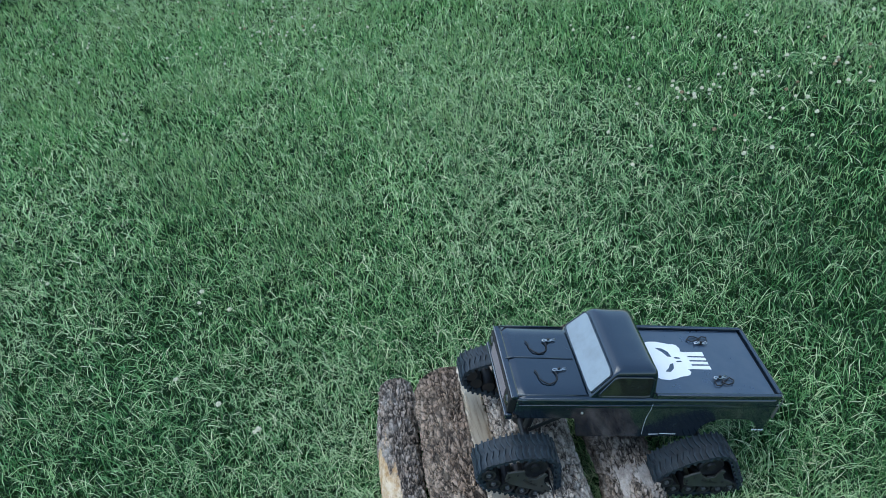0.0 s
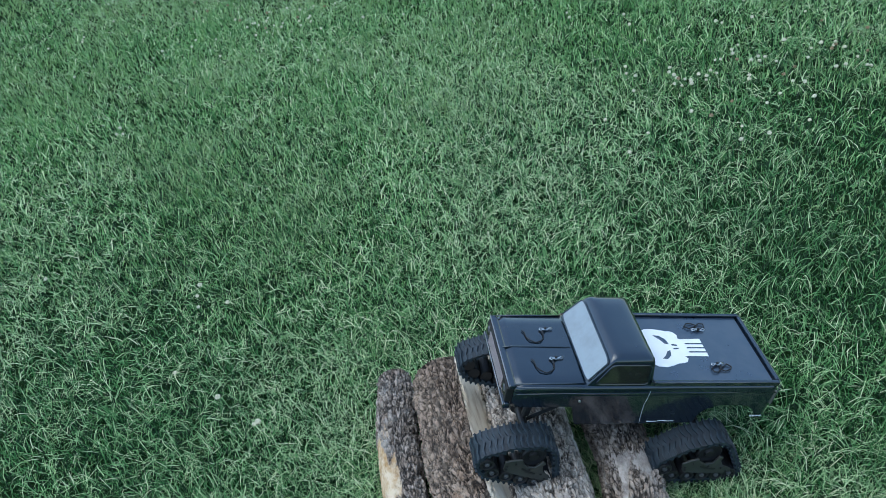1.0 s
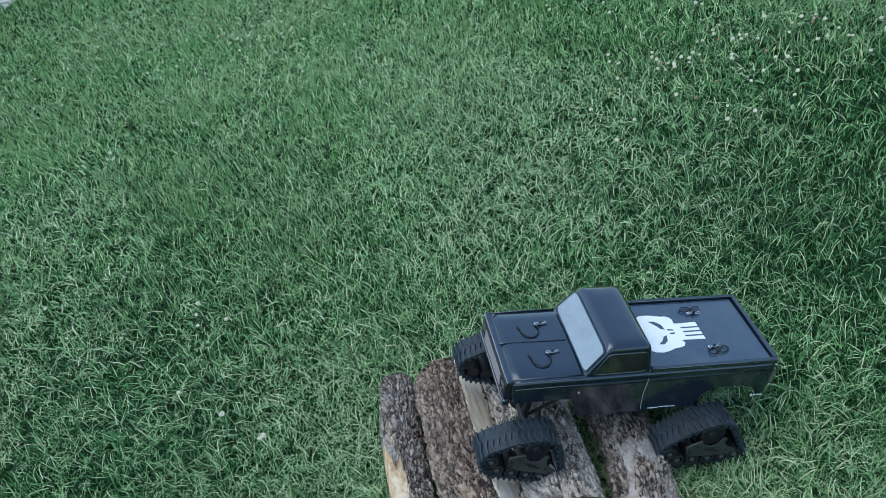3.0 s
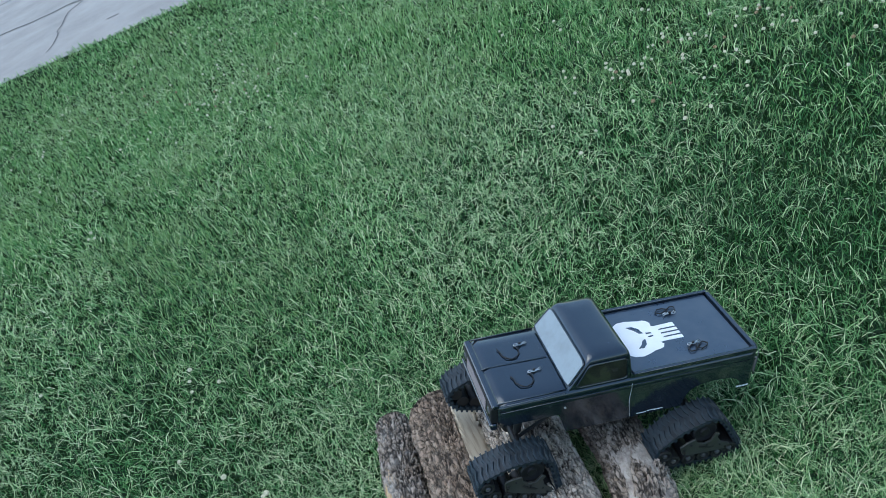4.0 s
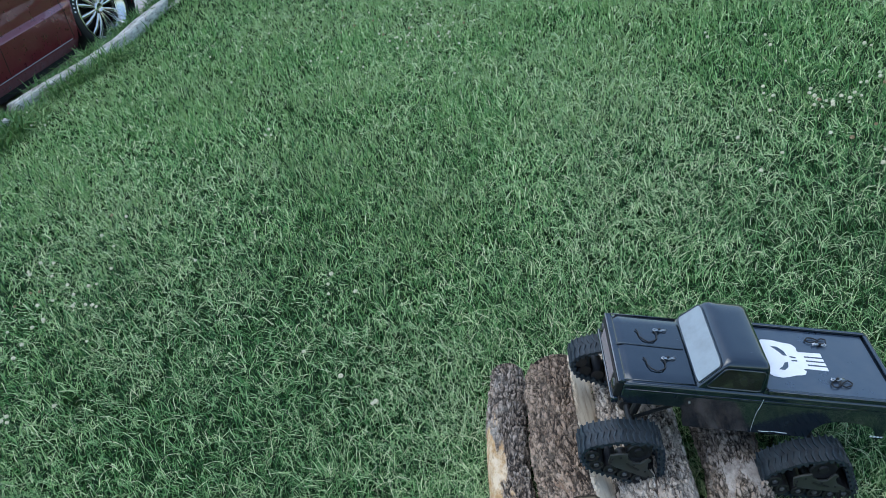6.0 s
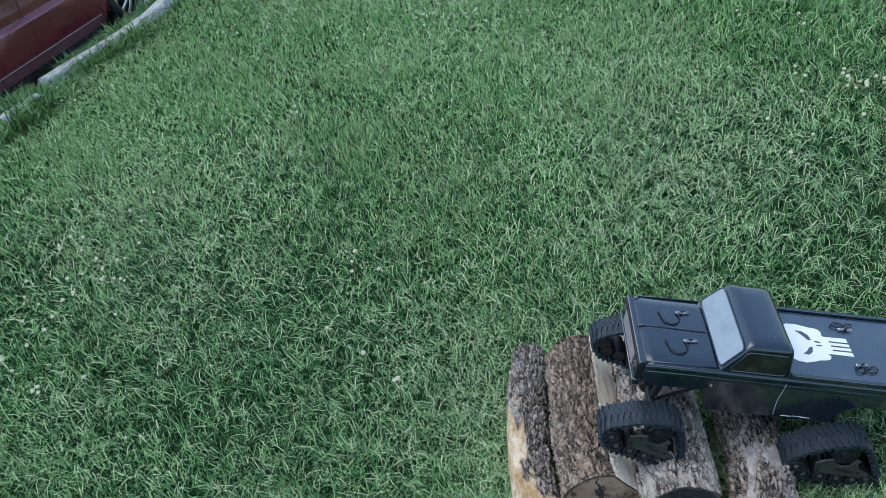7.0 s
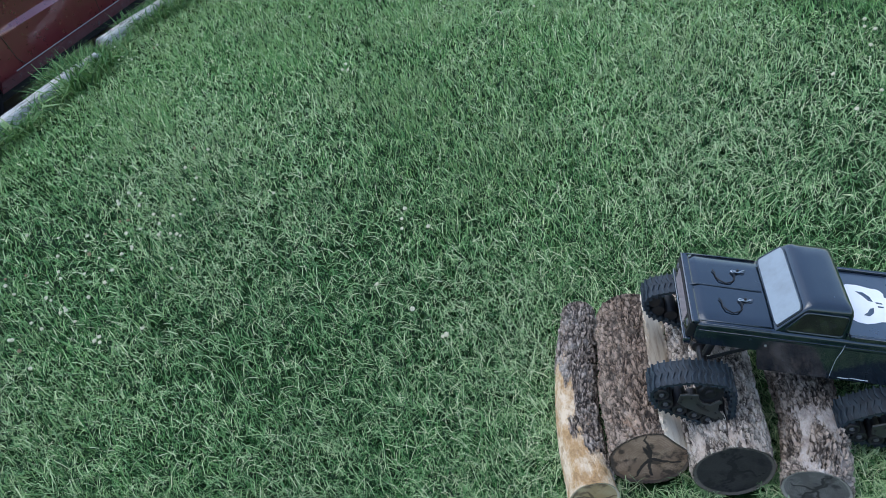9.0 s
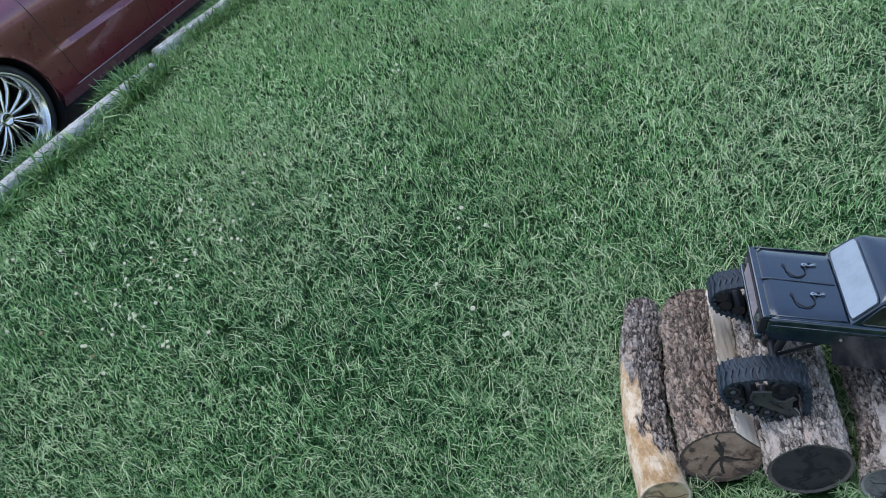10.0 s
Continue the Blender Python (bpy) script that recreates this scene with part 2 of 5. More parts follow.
tone = mixed(timber_mat, ramp(timber_mat, noise_tex(timber_mat, 34.0, 4.0, 0.7, stretch=(0.4, 1, 1)), (0.58, (0, 0, 0)), (0.66, (0.8, 0.8, 0.8))), tone, (0.085, 0.08, 0.07))
wire(timber_mat, tone, bsdf(timber_mat).inputs["Base Color"])
bump(timber_mat, tg, 1.0, 0.010)

concrete = material("concrete", 0.92)
cn = noise_tex(concrete, 2.2, 6.0, 0.65)
tone = ramp(concrete, cn, (0.3, (0.255, 0.245, 0.225)), (0.55, (0.325, 0.312, 0.288)), (0.75, (0.385, 0.37, 0.345)))
tone = mixed(concrete, ramp(concrete, noise_tex(concrete, 90.0, 3.0), (0.35, (0.35, 0.35, 0.35)), (0.6, (0, 0, 0))), tone, (0.34, 0.34, 0.33))
wire(concrete, tone, bsdf(concrete).inputs["Base Color"])
bump(concrete, noise_tex(concrete, 120.0, 4.0), 0.4, 0.004)
crack_mat = material("crack_filler", 0.95, 0, (0.13, 0.127, 0.12))
petal = material("clover_petal", 0.75)
wire(petal, ramp(petal, noise_tex(petal, 160.0, 3.0), (0.3, (0.46, 0.43, 0.28)), (0.60, (0.80, 0.78, 0.60))), bsdf(petal).inputs["Base Color"])
petal_old = material("faded_clover_petal", 0.85)
wire(petal_old, ramp(petal_old, noise_tex(petal_old, 160.0, 3.0), (0.35, (0.20, 0.12, 0.06)), (0.65, (0.48, 0.38, 0.24))), bsdf(petal_old).inputs["Base Color"])
stem_mat = material("clover_stem", 0.7, 0, (0.09, 0.15, 0.05))


# ---- mesh helpers ----
def part(name, bm, mat, parent=None, label="", smooth=False):
    me = bpy.data.meshes.new(name)
    bm.to_mesh(me)
    bm.free()
    if smooth:
        me.shade_smooth()
    me.materials.append(mat)
    ob = new(name, me)
    ob.parent = parent
    if label:
        tagged(ob, label)
    return ob


def box(bm, x0, x1, y0, y1, z0, z1, bevel=0.0, segments=2):
    r = bmesh.ops.create_cube(bm, size=1.0)
    bmesh.ops.transform(bm, matrix=Matrix.Translation(((x0 + x1) / 2, (y0 + y1) / 2, (z0 + z1) / 2)) @ Matrix.Diagonal((x1 - x0, y1 - y0, z1 - z0, 1)), verts=r["verts"])
    if bevel:
        es = list({e for v in r["verts"] for e in v.link_edges})
        bmesh.ops.bevel(bm, geom=es, offset=bevel, segments=segments, affect="EDGES", profile=0.5)
    return bm


def raw_mesh(name, verts, faces_start, faces_total, loops, mat):
    me = bpy.data.meshes.new(name)
    me.vertices.add(len(verts))
    me.vertices.foreach_set("co", np.asarray(verts, np.float32).ravel())
    me.loops.add(len(loops))
    me.loops.foreach_set("vertex_index", np.asarray(loops, np.int32))
    me.polygons.add(len(faces_start))
    me.polygons.foreach_set("loop_start", np.asarray(faces_start, np.int32))
    me.polygons.foreach_set("loop_total", np.asarray(faces_total, np.int32))
    me.update(calc_edges=True)
    me.materials.append(mat)
    return new(name, me)



def tube(bm, pts, r, sides=6):
    """A round wire along a list of points."""
    pts = [Vector(p) for p in pts]
    rings = []
    for k, p in enumerate(pts):
        d = (pts[min(k + 1, len(pts) - 1)] - pts[max(k - 1, 0)]).normalized()
        a = d.cross(Vector((0, 0, 1)) if abs(d.z) < 0.9 else Vector((1, 0, 0))).normalized()
        b = d.cross(a)
        rings.append([bm.verts.new(p + r * (math.cos(t) * a + math.sin(t) * b)) for t in [2 * math.pi * i / sides for i in range(sides)]])
    for ra, rb in zip(rings, rings[1:]):
        for i in range(sides):
            bm.faces.new((ra[i], ra[(i + 1) % sides], rb[(i + 1) % sides], rb[i]))
    bm.faces.new(rings[0])
    bm.faces.new(rings[-1])
    bmesh.ops.recalc_face_normals(bm, faces=bm.faces)
    return bm


def lathe(bm, profile, sides=24, caps=True):
    """Turns a profile of (radius, height) round the y axis."""
    rings = []
    for r, h in profile:
        rings.append([bm.verts.new((r * math.cos(t), h, r * math.sin(t))) for t in [2 * math.pi * i / sides for i in range(sides)]])
    for ra, rb in zip(rings, rings[1:]):
        for i in range(sides):
            bm.faces.new((ra[i], ra[(i + 1) % sides], rb[(i + 1) % sides], rb[i]))
    if caps:
        bm.faces.new(rings[0])
        bm.faces.new(rings[-1])
    bmesh.ops.recalc_face_normals(bm, faces=bm.faces)
    return bm


def slab(bm, outline, a, b, plane="XZ"):
    """An outline in a plane, drawn out from a to b along the third axis."""
    put = {"XZ": lambda u, w, d: (u, d, w), "XY": lambda u, w, d: (u, w, d), "YZ": lambda u, w, d: (d, u, w)}[plane]
    f, g = [bm.verts.new(put(u, w, a)) for u, w in outline], [bm.verts.new(put(u, w, b)) for u, w in outline]
    n = len(outline)
    bm.faces.new(f)
    bm.faces.new(g[::-1])
    for i in range(n):
        bm.faces.new((f[i], g[i], g[(i + 1) % n], f[(i + 1) % n]))
    bmesh.ops.recalc_face_normals(bm, faces=bm.faces)
    return bm


def hull_of_circles(circles, step=10):
    """The outline of a belt round some circles (x, z, r), counter-clockwise."""
    pts = sorted({(round(x + r * math.cos(radians(a)), 6), round(z + r * math.sin(radians(a)), 6)) for x, z, r in circles for a in range(0, 360, step)})
    def half(seq):
        out = []
        for p in seq:
            while len(out) > 1 and (out[-1][0] - out[-2][0]) * (p[1] - out[-2][1]) - (out[-1][1] - out[-2][1]) * (p[0] - out[-2][0]) <= 0:
                out.pop()
            out.append(p)
        return out[:-1]
    return half(pts) + half(pts[::-1])


def smoothstep(a, b, x):
    t = min(max((x - a) / (b - a), 0.0), 1.0)
    return t * t * (3 - 2 * t)


# ---- lie of the land ----
ALONG = Vector((0.41, 0.912, 0)).normalized()      # the timber edging runs along this
ACROSS = Vector((-ALONG.y, ALONG.x, 0))            # from the lawn towards the drive
EDGE = Vector((-3.0, 3.63, 0))
FAR_A, FAR_B = Vector((-1.42, 7.55, 0)), Vector((0.72, 6.86, 0))   # far rim of the lawn
FAR_N = Vector((-(FAR_B - FAR_A).y, (FAR_B - FAR_A).x, 0)).normalized()
edge_pose = Matrix(((ALONG.x, ACROSS.x, 0, EDGE.x), (ALONG.y, ACROSS.y, 0, EDGE.y), (0, 0, 1, 0), (0, 0, 0, 1)))
DRIVE = -0.14

# concrete drive and road, reaching the horizon
bm = bmesh.new()
box(bm, -400, 400, -400, 400, -0.6, DRIVE)
road = tagged(part("road", bm, concrete), "pale grey concrete drive with dark cracks", "road", kind="structure")

# raised lawn: a bank with sloping rims
def lawn_corner(off, far):
    """Where the lawn's side rim, shifted by off, meets its far rim, shifted by far."""
    p, q = EDGE + ACROSS * off, FAR_A + FAR_N * far
    d, e = ALONG, (FAR_B - FAR_A).normalized()
    s = ((q - p).x * e.y - (q - p).y * e.x) / (d.x * e.y - d.y * e.x)
    return p + d * s


bm = bmesh.new()
far_dir = (FAR_B - FAR_A).normalized()
rims = []
for off, far, z in ((-0.12, 0.0, -0.012), (0.06, 0.12, DRIVE - 0.02)):
    c0 = lawn_corner(off, far)
    rims.append([bm.verts.new((p.x, p.y, z)) for p in (c0 - ALONG * 60, c0, c0 + far_dir * 80, c0 + far_dir * 80 - ALONG * 120, c0 - ALONG * 120)])
bm.faces.new(rims[0])
for i in range(5):
    bm.faces.new((rims[0][i], rims[0][(i + 1) % 5], rims[1][(i + 1) % 5], rims[1][i]))
bmesh.ops.recalc_face_normals(bm, faces=bm.faces)
ground = tagged(part("ground", bm, soil), "soil of a mown lawn, blade-gap shade put into its colour", "ground", kind="structure")


def on_lawn(x, y, side=-0.14, rim=-0.02):
    """Which of the points stand on the lawn."""
    a = (x - EDGE.x) * ACROSS.x + (y - EDGE.y) * ACROSS.y
    b = (x - FAR_A.x) * FAR_N.x + (y - FAR_A.y) * FAR_N.y
    return (a < side) & (b < rim)


# ---- logs ----
def spine_at(pts, u):
    """Position, radius and direction at u (0 far end, 1 near end) of a log."""
    k = u * (len(pts) - 1)
    i = min(int(k), len(pts) - 2)
    f = k - i
    g = [Vector(p) for p in (pts[max(i - 1, 0)], pts[i], pts[i + 1], pts[min(i + 2, len(pts) - 1)])]
    q = 0.5 * ((2 * g[1]) + (g[2] - g[0]) * f + (2 * g[0] - 5 * g[1] + 4 * g[2] - g[3]) * f * f + (3 * g[1] - g[0] - 3 * g[2] + g[3]) * f ** 3)
    d = 0.5 * ((g[2] - g[0]) + 2 * (2 * g[0] - 5 * g[1] + 4 * g[2] - g[3]) * f + 3 * (3 * g[1] - g[0] - 3 * g[2] + g[3]) * f * f)
    return q, Vector((d.x, d.y, 0)).normalized()


def log_thing(label, pts, mat, cap, seed, bare, plate=(46.0, 0.42), depth=0.006, cut=None, sides=250, rows=250):
    """A log lying on the lawn. pts: (x, y, radius) from the far to the near end. bare(u, angle, noise): how far the bark is
    gone. cut: (angle, share of the radius) of a flat split face."""
    bm_v, bares, plates, cells = [], [], [], []
    length = sum((Vector(b[:2]) - Vector(a[:2])).length for a, b in zip(pts, pts[1:]))
    for j in range(rows + 1):
        u = j / rows
        q, d = spine_at(pts, u)
        s = Vector((-d.y, d.x, 0))
        lumps = 1 + 0.05 * noise.noise(Vector((u * length * 9, seed * 7.1, 0)))
        for i in range(sides):
            t = 2 * math.pi * i / sides
            ct, st = math.cos(t), math.sin(t)
            r = q.z * lumps * (1 + 0.035 * noise.noise(Vector((ct * 1.3, st * 1.3, seed + u * 3))))
            p = Vector((ct * q.z, st * q.z, u * length * plate[1])) * plate[0]
            p += 1.0 * noise.noise_vector(p * 0.8 + Vector((seed, 0, 0))) + 0.5 * noise.noise_vector(p * 2.7 + Vector((0, seed, 0)))
            dist, seat = noise.voronoi(p + Vector((0, seed * 3.3, 0)))
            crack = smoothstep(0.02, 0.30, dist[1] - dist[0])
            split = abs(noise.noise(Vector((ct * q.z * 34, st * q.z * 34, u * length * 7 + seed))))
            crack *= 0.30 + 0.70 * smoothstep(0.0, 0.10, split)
            fine = noise.fractal(p * 2.6, 0.8, 2.1, 3)
            cell = 0.5 + 0.5 * noise.cell(seat[0] * 3.7 + Vector((seed, 0.3, 0.1)))
            slope = (p + Vector((0, seed * 3.3, 0)) - seat[0]).dot(Vector((0.5, 0.4, 0.75)))
            n1 = noise.noise(Vector((ct * 2.2, st * 2.2, u * length * 14 + seed)))
            b = min(max(bare(u, math.degrees(t) % 360, n1 + 0.35 * fine), 0.0), 1.0)
            h = (1 - b) * (depth * crack * (0.60 + 0.40 * cell + 0.16 * slope) - 0.8 * depth + depth * 0.40 * fine) + b * (-depth * 0.75 + 0.0016 * fine + 0.0015 * n1)
            flat = 0.0
            r += h
            if cut:
                a0, share = cut
                c = math.cos(t - radians(a0))
                if c > 0 and r * c > q.z * share:
                    r = q.z * share / c + 0.0004 * fine
                    flat = 1.0
            end = min(u, 1 - u) * length
            r -= h * 0.8 * (1 - smoothstep(0.0, 0.014, end)) if not flat else 0
            if end < 0.004:
                r -= 0.002 * (1 - end / 0.004)
            w = 0.003 * noise.noise(Vector((ct * 1.5, st * 1.5, seed + 9))) * (1 if u < 0.02 or u > 0.98 else 0)
            bm_v.append(Vector((q.x, q.y, q.z)) - s * r * ct + Vector((0, 0, r * st)) + d * w)
            bares.append(b)
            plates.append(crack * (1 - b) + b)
            cells.append(cell)
    faces = [(j * sides + i, j * sides + (i + 1) % sides, (j + 1) * sides + (i + 1) % sides, (j + 1) * sides + i) for j in range(rows) for i in range(sides)]
    me = bpy.data.meshes.new("log")
    me.from_pydata([tuple(v) for v in bm_v], [], faces)
    for nm, values in (("bare", bares), ("plate", plates), ("cell", cells)):
        me.attributes.new(nm, "FLOAT", "POINT").data.foreach_set("value", values)
    me.shade_smooth()
    me.materials.append(mat)
    log = tagged(new("log", me), label, "log", "logs in a row")
    if cut:
        me.materials.append(split_wood)
        a0, share = cut
        half = math.degrees(math.acos(share)) - 1.5
        marks = [1 if abs(((360 * (f + 0.5) / sides) - a0 + 180) % 360 - 180) < half else 0 for _ in range(rows) for f in range(sides)]
        me.polygons.foreach_set("material_index", marks)
    # sawn ends
    for j in (0, rows):
        ring = bm_v[j * sides:(j + 1) * sides]
        q, d = spine_at(pts, j / rows)
        mid = Vector((q.x, q.y, q.z))
        into = d * (0.0025 if j == 0 else -0.0025)
        cv, rad, check = [mid + into], [0.0], [1.0]
        turns = [(seed * 1.7 + k * 1.26 + 0.55 * math.sin(seed * 5 + k * 2.3), 0.45 + 0.45 * abs(math.sin(seed * 3 + k * 1.9))) for k in range(5)]
        for k in range(1, 17):
            f = k / 16
            for i, v in enumerate(ring):
                t = 2 * math.pi * i / sides + 0.35 * noise.noise(Vector((f * 4, seed, j)))
                cv.append(mid + (v - mid) * f * 0.985 + into * (1 if k < 16 else 0.0))
                rad.append(f)
                gap = min(abs((t - a + math.pi) % (2 * math.pi) - math.pi) * f + 0.5 * max(0.0, f - reach) for a, reach in turns)
                check.append(1 - smoothstep(0.005, 0.04 + 0.05 * (1 - f), gap + 0.03 * noise.noise(Vector((t * 4, f * 9, seed)))))
        cf = [(0, 1 + i, 1 + (i + 1) % sides) for i in range(sides)]
        cf += [(1 + (k - 1) * sides + i, 1 + k * sides + i, 1 + k * sides + (i + 1) % sides, 1 + (k - 1) * sides + (i + 1) % sides) for k in range(1, 16) for i in range(sides)]
        ce = bpy.data.meshes.new("cut_end")
        ce.from_pydata([tuple(v) for v in cv], [], cf)
        for nm, values in (("rad", rad), ("check", check)):
            ce.attributes.new(nm, "FLOAT", "POINT").data.foreach_set("value", values)
        ce.materials.append(cap)
        c_ob = new("cut_end", ce)
        c_ob.parent = log
    return log


def round_angle(a, b):
    return abs((a - b + 180) % 360 - 180)


LOGS = {
    "thin": [(0.289, 1.138, 0.046), (0.262, 1.03, 0.051), (0.232, 0.91, 0.055), (0.208, 0.78, 0.055), (0.198, 0.66, 0.056), (0.198, 0.545, 0.060)],
    "split": [(0.408, 1.034, 0.086), (0.390, 0.94, 0.087), (0.366, 0.82, 0.088), (0.350, 0.70, 0.089), (0.337, 0.592, 0.090)],
    "grey": [(0.585, 1.02, 0.087), (0.558, 0.90, 0.089), (0.532, 0.77, 0.090), (0.510, 0.65, 0.088), (0.492, 0.520, 0.086)],
    "bent": [(0.770, 1.075, 0.060), (0.752, 0.95, 0.065), (0.735, 0.84, 0.067), (0.712, 0.71, 0.067), (0.683, 0.58, 0.068), (0.628, 0.450, 0.067)],
}
# angles: 0 towards the drive side, 90 up
def peeled(u, a, n):
    """The thin log has lost its bark along the drive side, and all round at its near end."""
    half = float(np.interp(u, (0.28, 0.40, 0.58, 0.74, 0.88, 0.97), (-30, 44, 66, 76, 120, 210)))
    return smoothstep(-0.10, 0.12, 0.75 * n + (half - round_angle(a, 20)) / 75)


log_thing("thin crooked log, its bark peeled to pale orange wood", LOGS["thin"], bark_peeling, end_ochre, 1.7, peeled, (60.0, 0.42), 0.008)
log_thing("thick brown log with rough bark and a pale split face", LOGS["split"], bark_brown, end_brown, 4.2,
          lambda u, a, n: smoothstep(0.50, 0.60, n + 0.34 * smoothstep(0.58, 0.72, u) - 0.12 - round_angle(a, 85) / 500), (54.0, 0.40), 0.011, cut=(146.0, 0.84))
log_thing("thick grey log with cracked bark and a dark end", LOGS["grey"], bark_grey, end_black, 7.9,
          lambda u, a, n: max(smoothstep(0.40, 0.55, n + 0.30 * smoothstep(0.80, 0.97, u) - 0.1), smoothstep(0.0, 0.1, 0.4 * n + (0.13 - u) * 4 - round_angle(a, 125) / 90)), (52.0, 0.27), 0.0095)
log_thing("bent grey-brown log with flaking bark on the lawn", LOGS["bent"], bark_dark, end_grey, 11.3,
          lambda u, a, n: smoothstep(0.30, 0.50, n + 0.42 * smoothstep(0.50, 0.85, u) - 0.14), (55.0, 0.42), 0.010)

# ---- model truck, nose up on the logs ----
truck = tagged(new("model_truck"), "black model pickup truck on rubber tracks, climbing over logs", "model truck")
truck.matrix_world = Matrix.Translation((0.7756, 0.711, 0.3065)) @ Euler((-0.008, -0.3200, 2.9410)).to_matrix().to_4x4() @ Matrix.Diagonal((0.98, 0.98, 0.98, 1))
HALF, WIDE = 0.294, 0.1145


def sill(x):
    """Height of the body's lower edge, with the wheel openings cut out."""
    if x > 0.165:
        return -0.057 if x < 0.283 else -0.060
    if x > 0.142:
        return -0.057 - 0.057 * smoothstep(0.165, 0.142, x)
    if x > -0.128:
        return -0.114
    if x > -0.272:
        t = (x + 0.200) / 0.072
        return -0.110 + 0.052 * math.sqrt(max(0.0, 1 - abs(t) ** 3.2))
    return -0.100


# body shell: cross sections from nose to tail, left side over the top to the right side
bm = bmesh.new()
stations = sorted({round(-HALF + 2 * HALF * i / 118, 5) for i in range(119)} | {0.1655, 0.142, -0.1285, -0.2715})
levels = [(0.0, 0.1075), (-0.003, 0.1115), (-0.008, 0.1138), (-0.016, 0.1145), (-0.0185, 0.1132), (-0.0225, 0.1132), (-0.025, 0.1145), (-0.045, 0.1140), (-0.07, 0.1135), (-0.107, 0.1125)]
sections = []
for x in stations:
    low = sill(x)
    lookup = levels + [(-0.13, 0.1118)]
    nose = smoothstep(HALF - 0.016, HALF, x) + smoothstep(-HALF + 0.010, -HALF, x)
    ring = []
    for side in (1, -1):
        pts = []
        for z, y in levels:
            zz = z if z >= -0.025 else -0.025 + (z + 0.025) * (low + 0.025) / -0.082
            y = next(ya + (yb - ya) * (zz - za) / (zb - za) for (za, ya), (zb, yb) in zip(lookup, lookup[1:]) if zz >= zb - 1e-9)
            pts.append((x, side * (y - 0.006 * nose), zz - 0.004 * nose * (1 if z > -0.01 else 0)))
        ring.append(pts)
    crown = 0.0022 * (1 if x > 0.13 else 0)
    top = [(x, 0.075, crown * 0.6 - 0.004 * nose), (x, 0.03, crown - 0.004 * nose), (x, -0.03, crown - 0.004 * nose), (x, -0.075, crown * 0.6 - 0.004 * nose)]
    sections.append([bm.verts.new(p) for p in ring[0][::-1] + top + ring[1]])
for sa, sb in zip(sections, sections[1:]):
    for i in range(len(sa) - 1):
        if (sa[i].co - sa[i + 1].co).length + (sb[i].co - sb[i + 1].co).length > 1e-6:
            try:
                bm.faces.new((sa[i], sa[i + 1], sb[i + 1], sb[i]))
            except ValueError:
                pass
for s in (sections[0], sections[-1]):
    bm.faces.new(s)
bmesh.ops.remove_doubles(bm, verts=bm.verts, dist=1e-6)
bmesh.ops.recalc_face_normals(bm, faces=bm.faces)
# the bed: a well under the cover
body = part("body", bm, black_paint, truck, smooth=False)
body.data.polygons.foreach_set("use_smooth", [abs(p.normal.x) < 0.9 and abs(p.normal.y) < 0.97 for p in body.data.polygons])
shell = body.modifiers.new("shell", "SOLIDIFY")
shell.thickness, shell.offset = 0.003, -1

# bed rails and recessed cover
bm = bmesh.new()
box(bm, -0.283, -0.008, -0.101, 0.101, 0.001, 0.0035, 0.001)
part("bed_cover", bm, cover_paint, truck, "flat black bed cover with a dusty sheen")
for y in (-0.1065, 0.1065):
    bm = bmesh.new()
    box(bm, -0.2935, -0.004, y - 0.0045, y + 0.0045, -0.002, 0.0095, 0.002)
    part("bed_rail", bm, black_paint, truck)
bm = bmesh.new()
box(bm, -0.2955, -0.2865, -0.1015, 0.1015, -0.002, 0.0095, 0.002)
part("bed_rail", bm, black_paint, truck)

# nose: grille lip, grille panel, bumper
bm = bmesh.new()
box(bm, 0.2915, 0.306, -0.1085, 0.1085, -0.010, -0.0005, 0.003)
part("hood_lip", bm, black_paint, truck)
bm = bmesh.new()
box(bm, 0.2935, 0.309, -0.1055, 0.1055, -0.050, -0.0105, 0.002)
grille = part("grille", bm, black_plastic, truck)
for k in range(6):
    bm = bmesh.new()
    box(bm, 0.3085, 0.3115, -0.070, 0.070, -0.046 + k * 0.0055, -0.0435 + k * 0.0055, 0.0008)
    part("grille_bar", bm, grey_trim, grille)
for y in (-0.088, 0.088):
    bm = lathe(bmesh.new(), [(0.0005, 0.006), (0.009, 0.005), (0.0125, 0.002), (0.0135, 0.0), (0.0135, -0.002)], 20)
    bmesh.ops.transform(bm, matrix=Matrix.Translation((0.3075, y, -0.030)) @ Euler((0, 0, radians(-90))).to_matrix().to_4x4(), verts=bm.verts)
    part("headlight", bm, dark_glass, truck, "dark round headlight")
bm = bmesh.new()
box(bm, 0.296, 0.311, -0.1115, 0.1115, -0.066, -0.050, 0.004)
part("front_bumper", bm, black_paint, truck)
for x, z in ((0.3065, -0.0025), (0.3115, -0.0525)):
    part("edge_trim", tube(bmesh.new(), [(x, -0.108, z), (x, 0.108, z)], 0.0014), pale_edge, truck, "pale front edge", smooth=True)
for y in (-0.045, 0.045):
    bm = bmesh.new()
    box(bm, 0.24, 0.304, y - 0.006, y + 0.006, -0.068, -0.056, 0.001)
    part("bumper_mount", bm, black_plastic, truck)
bm = bmesh.new()
box(bm, -0.3005, -0.2945, -0.100, 0.100, -0.066, -0.006, 0.003)
part("tailgate", bm, black_paint, truck)
bm = bmesh.new()
box(bm, -0.3065, -0.295, -0.095, 0.095, -0.092, -0.076, 0.004)
part("rear_bumper", bm, black_plastic, truck)
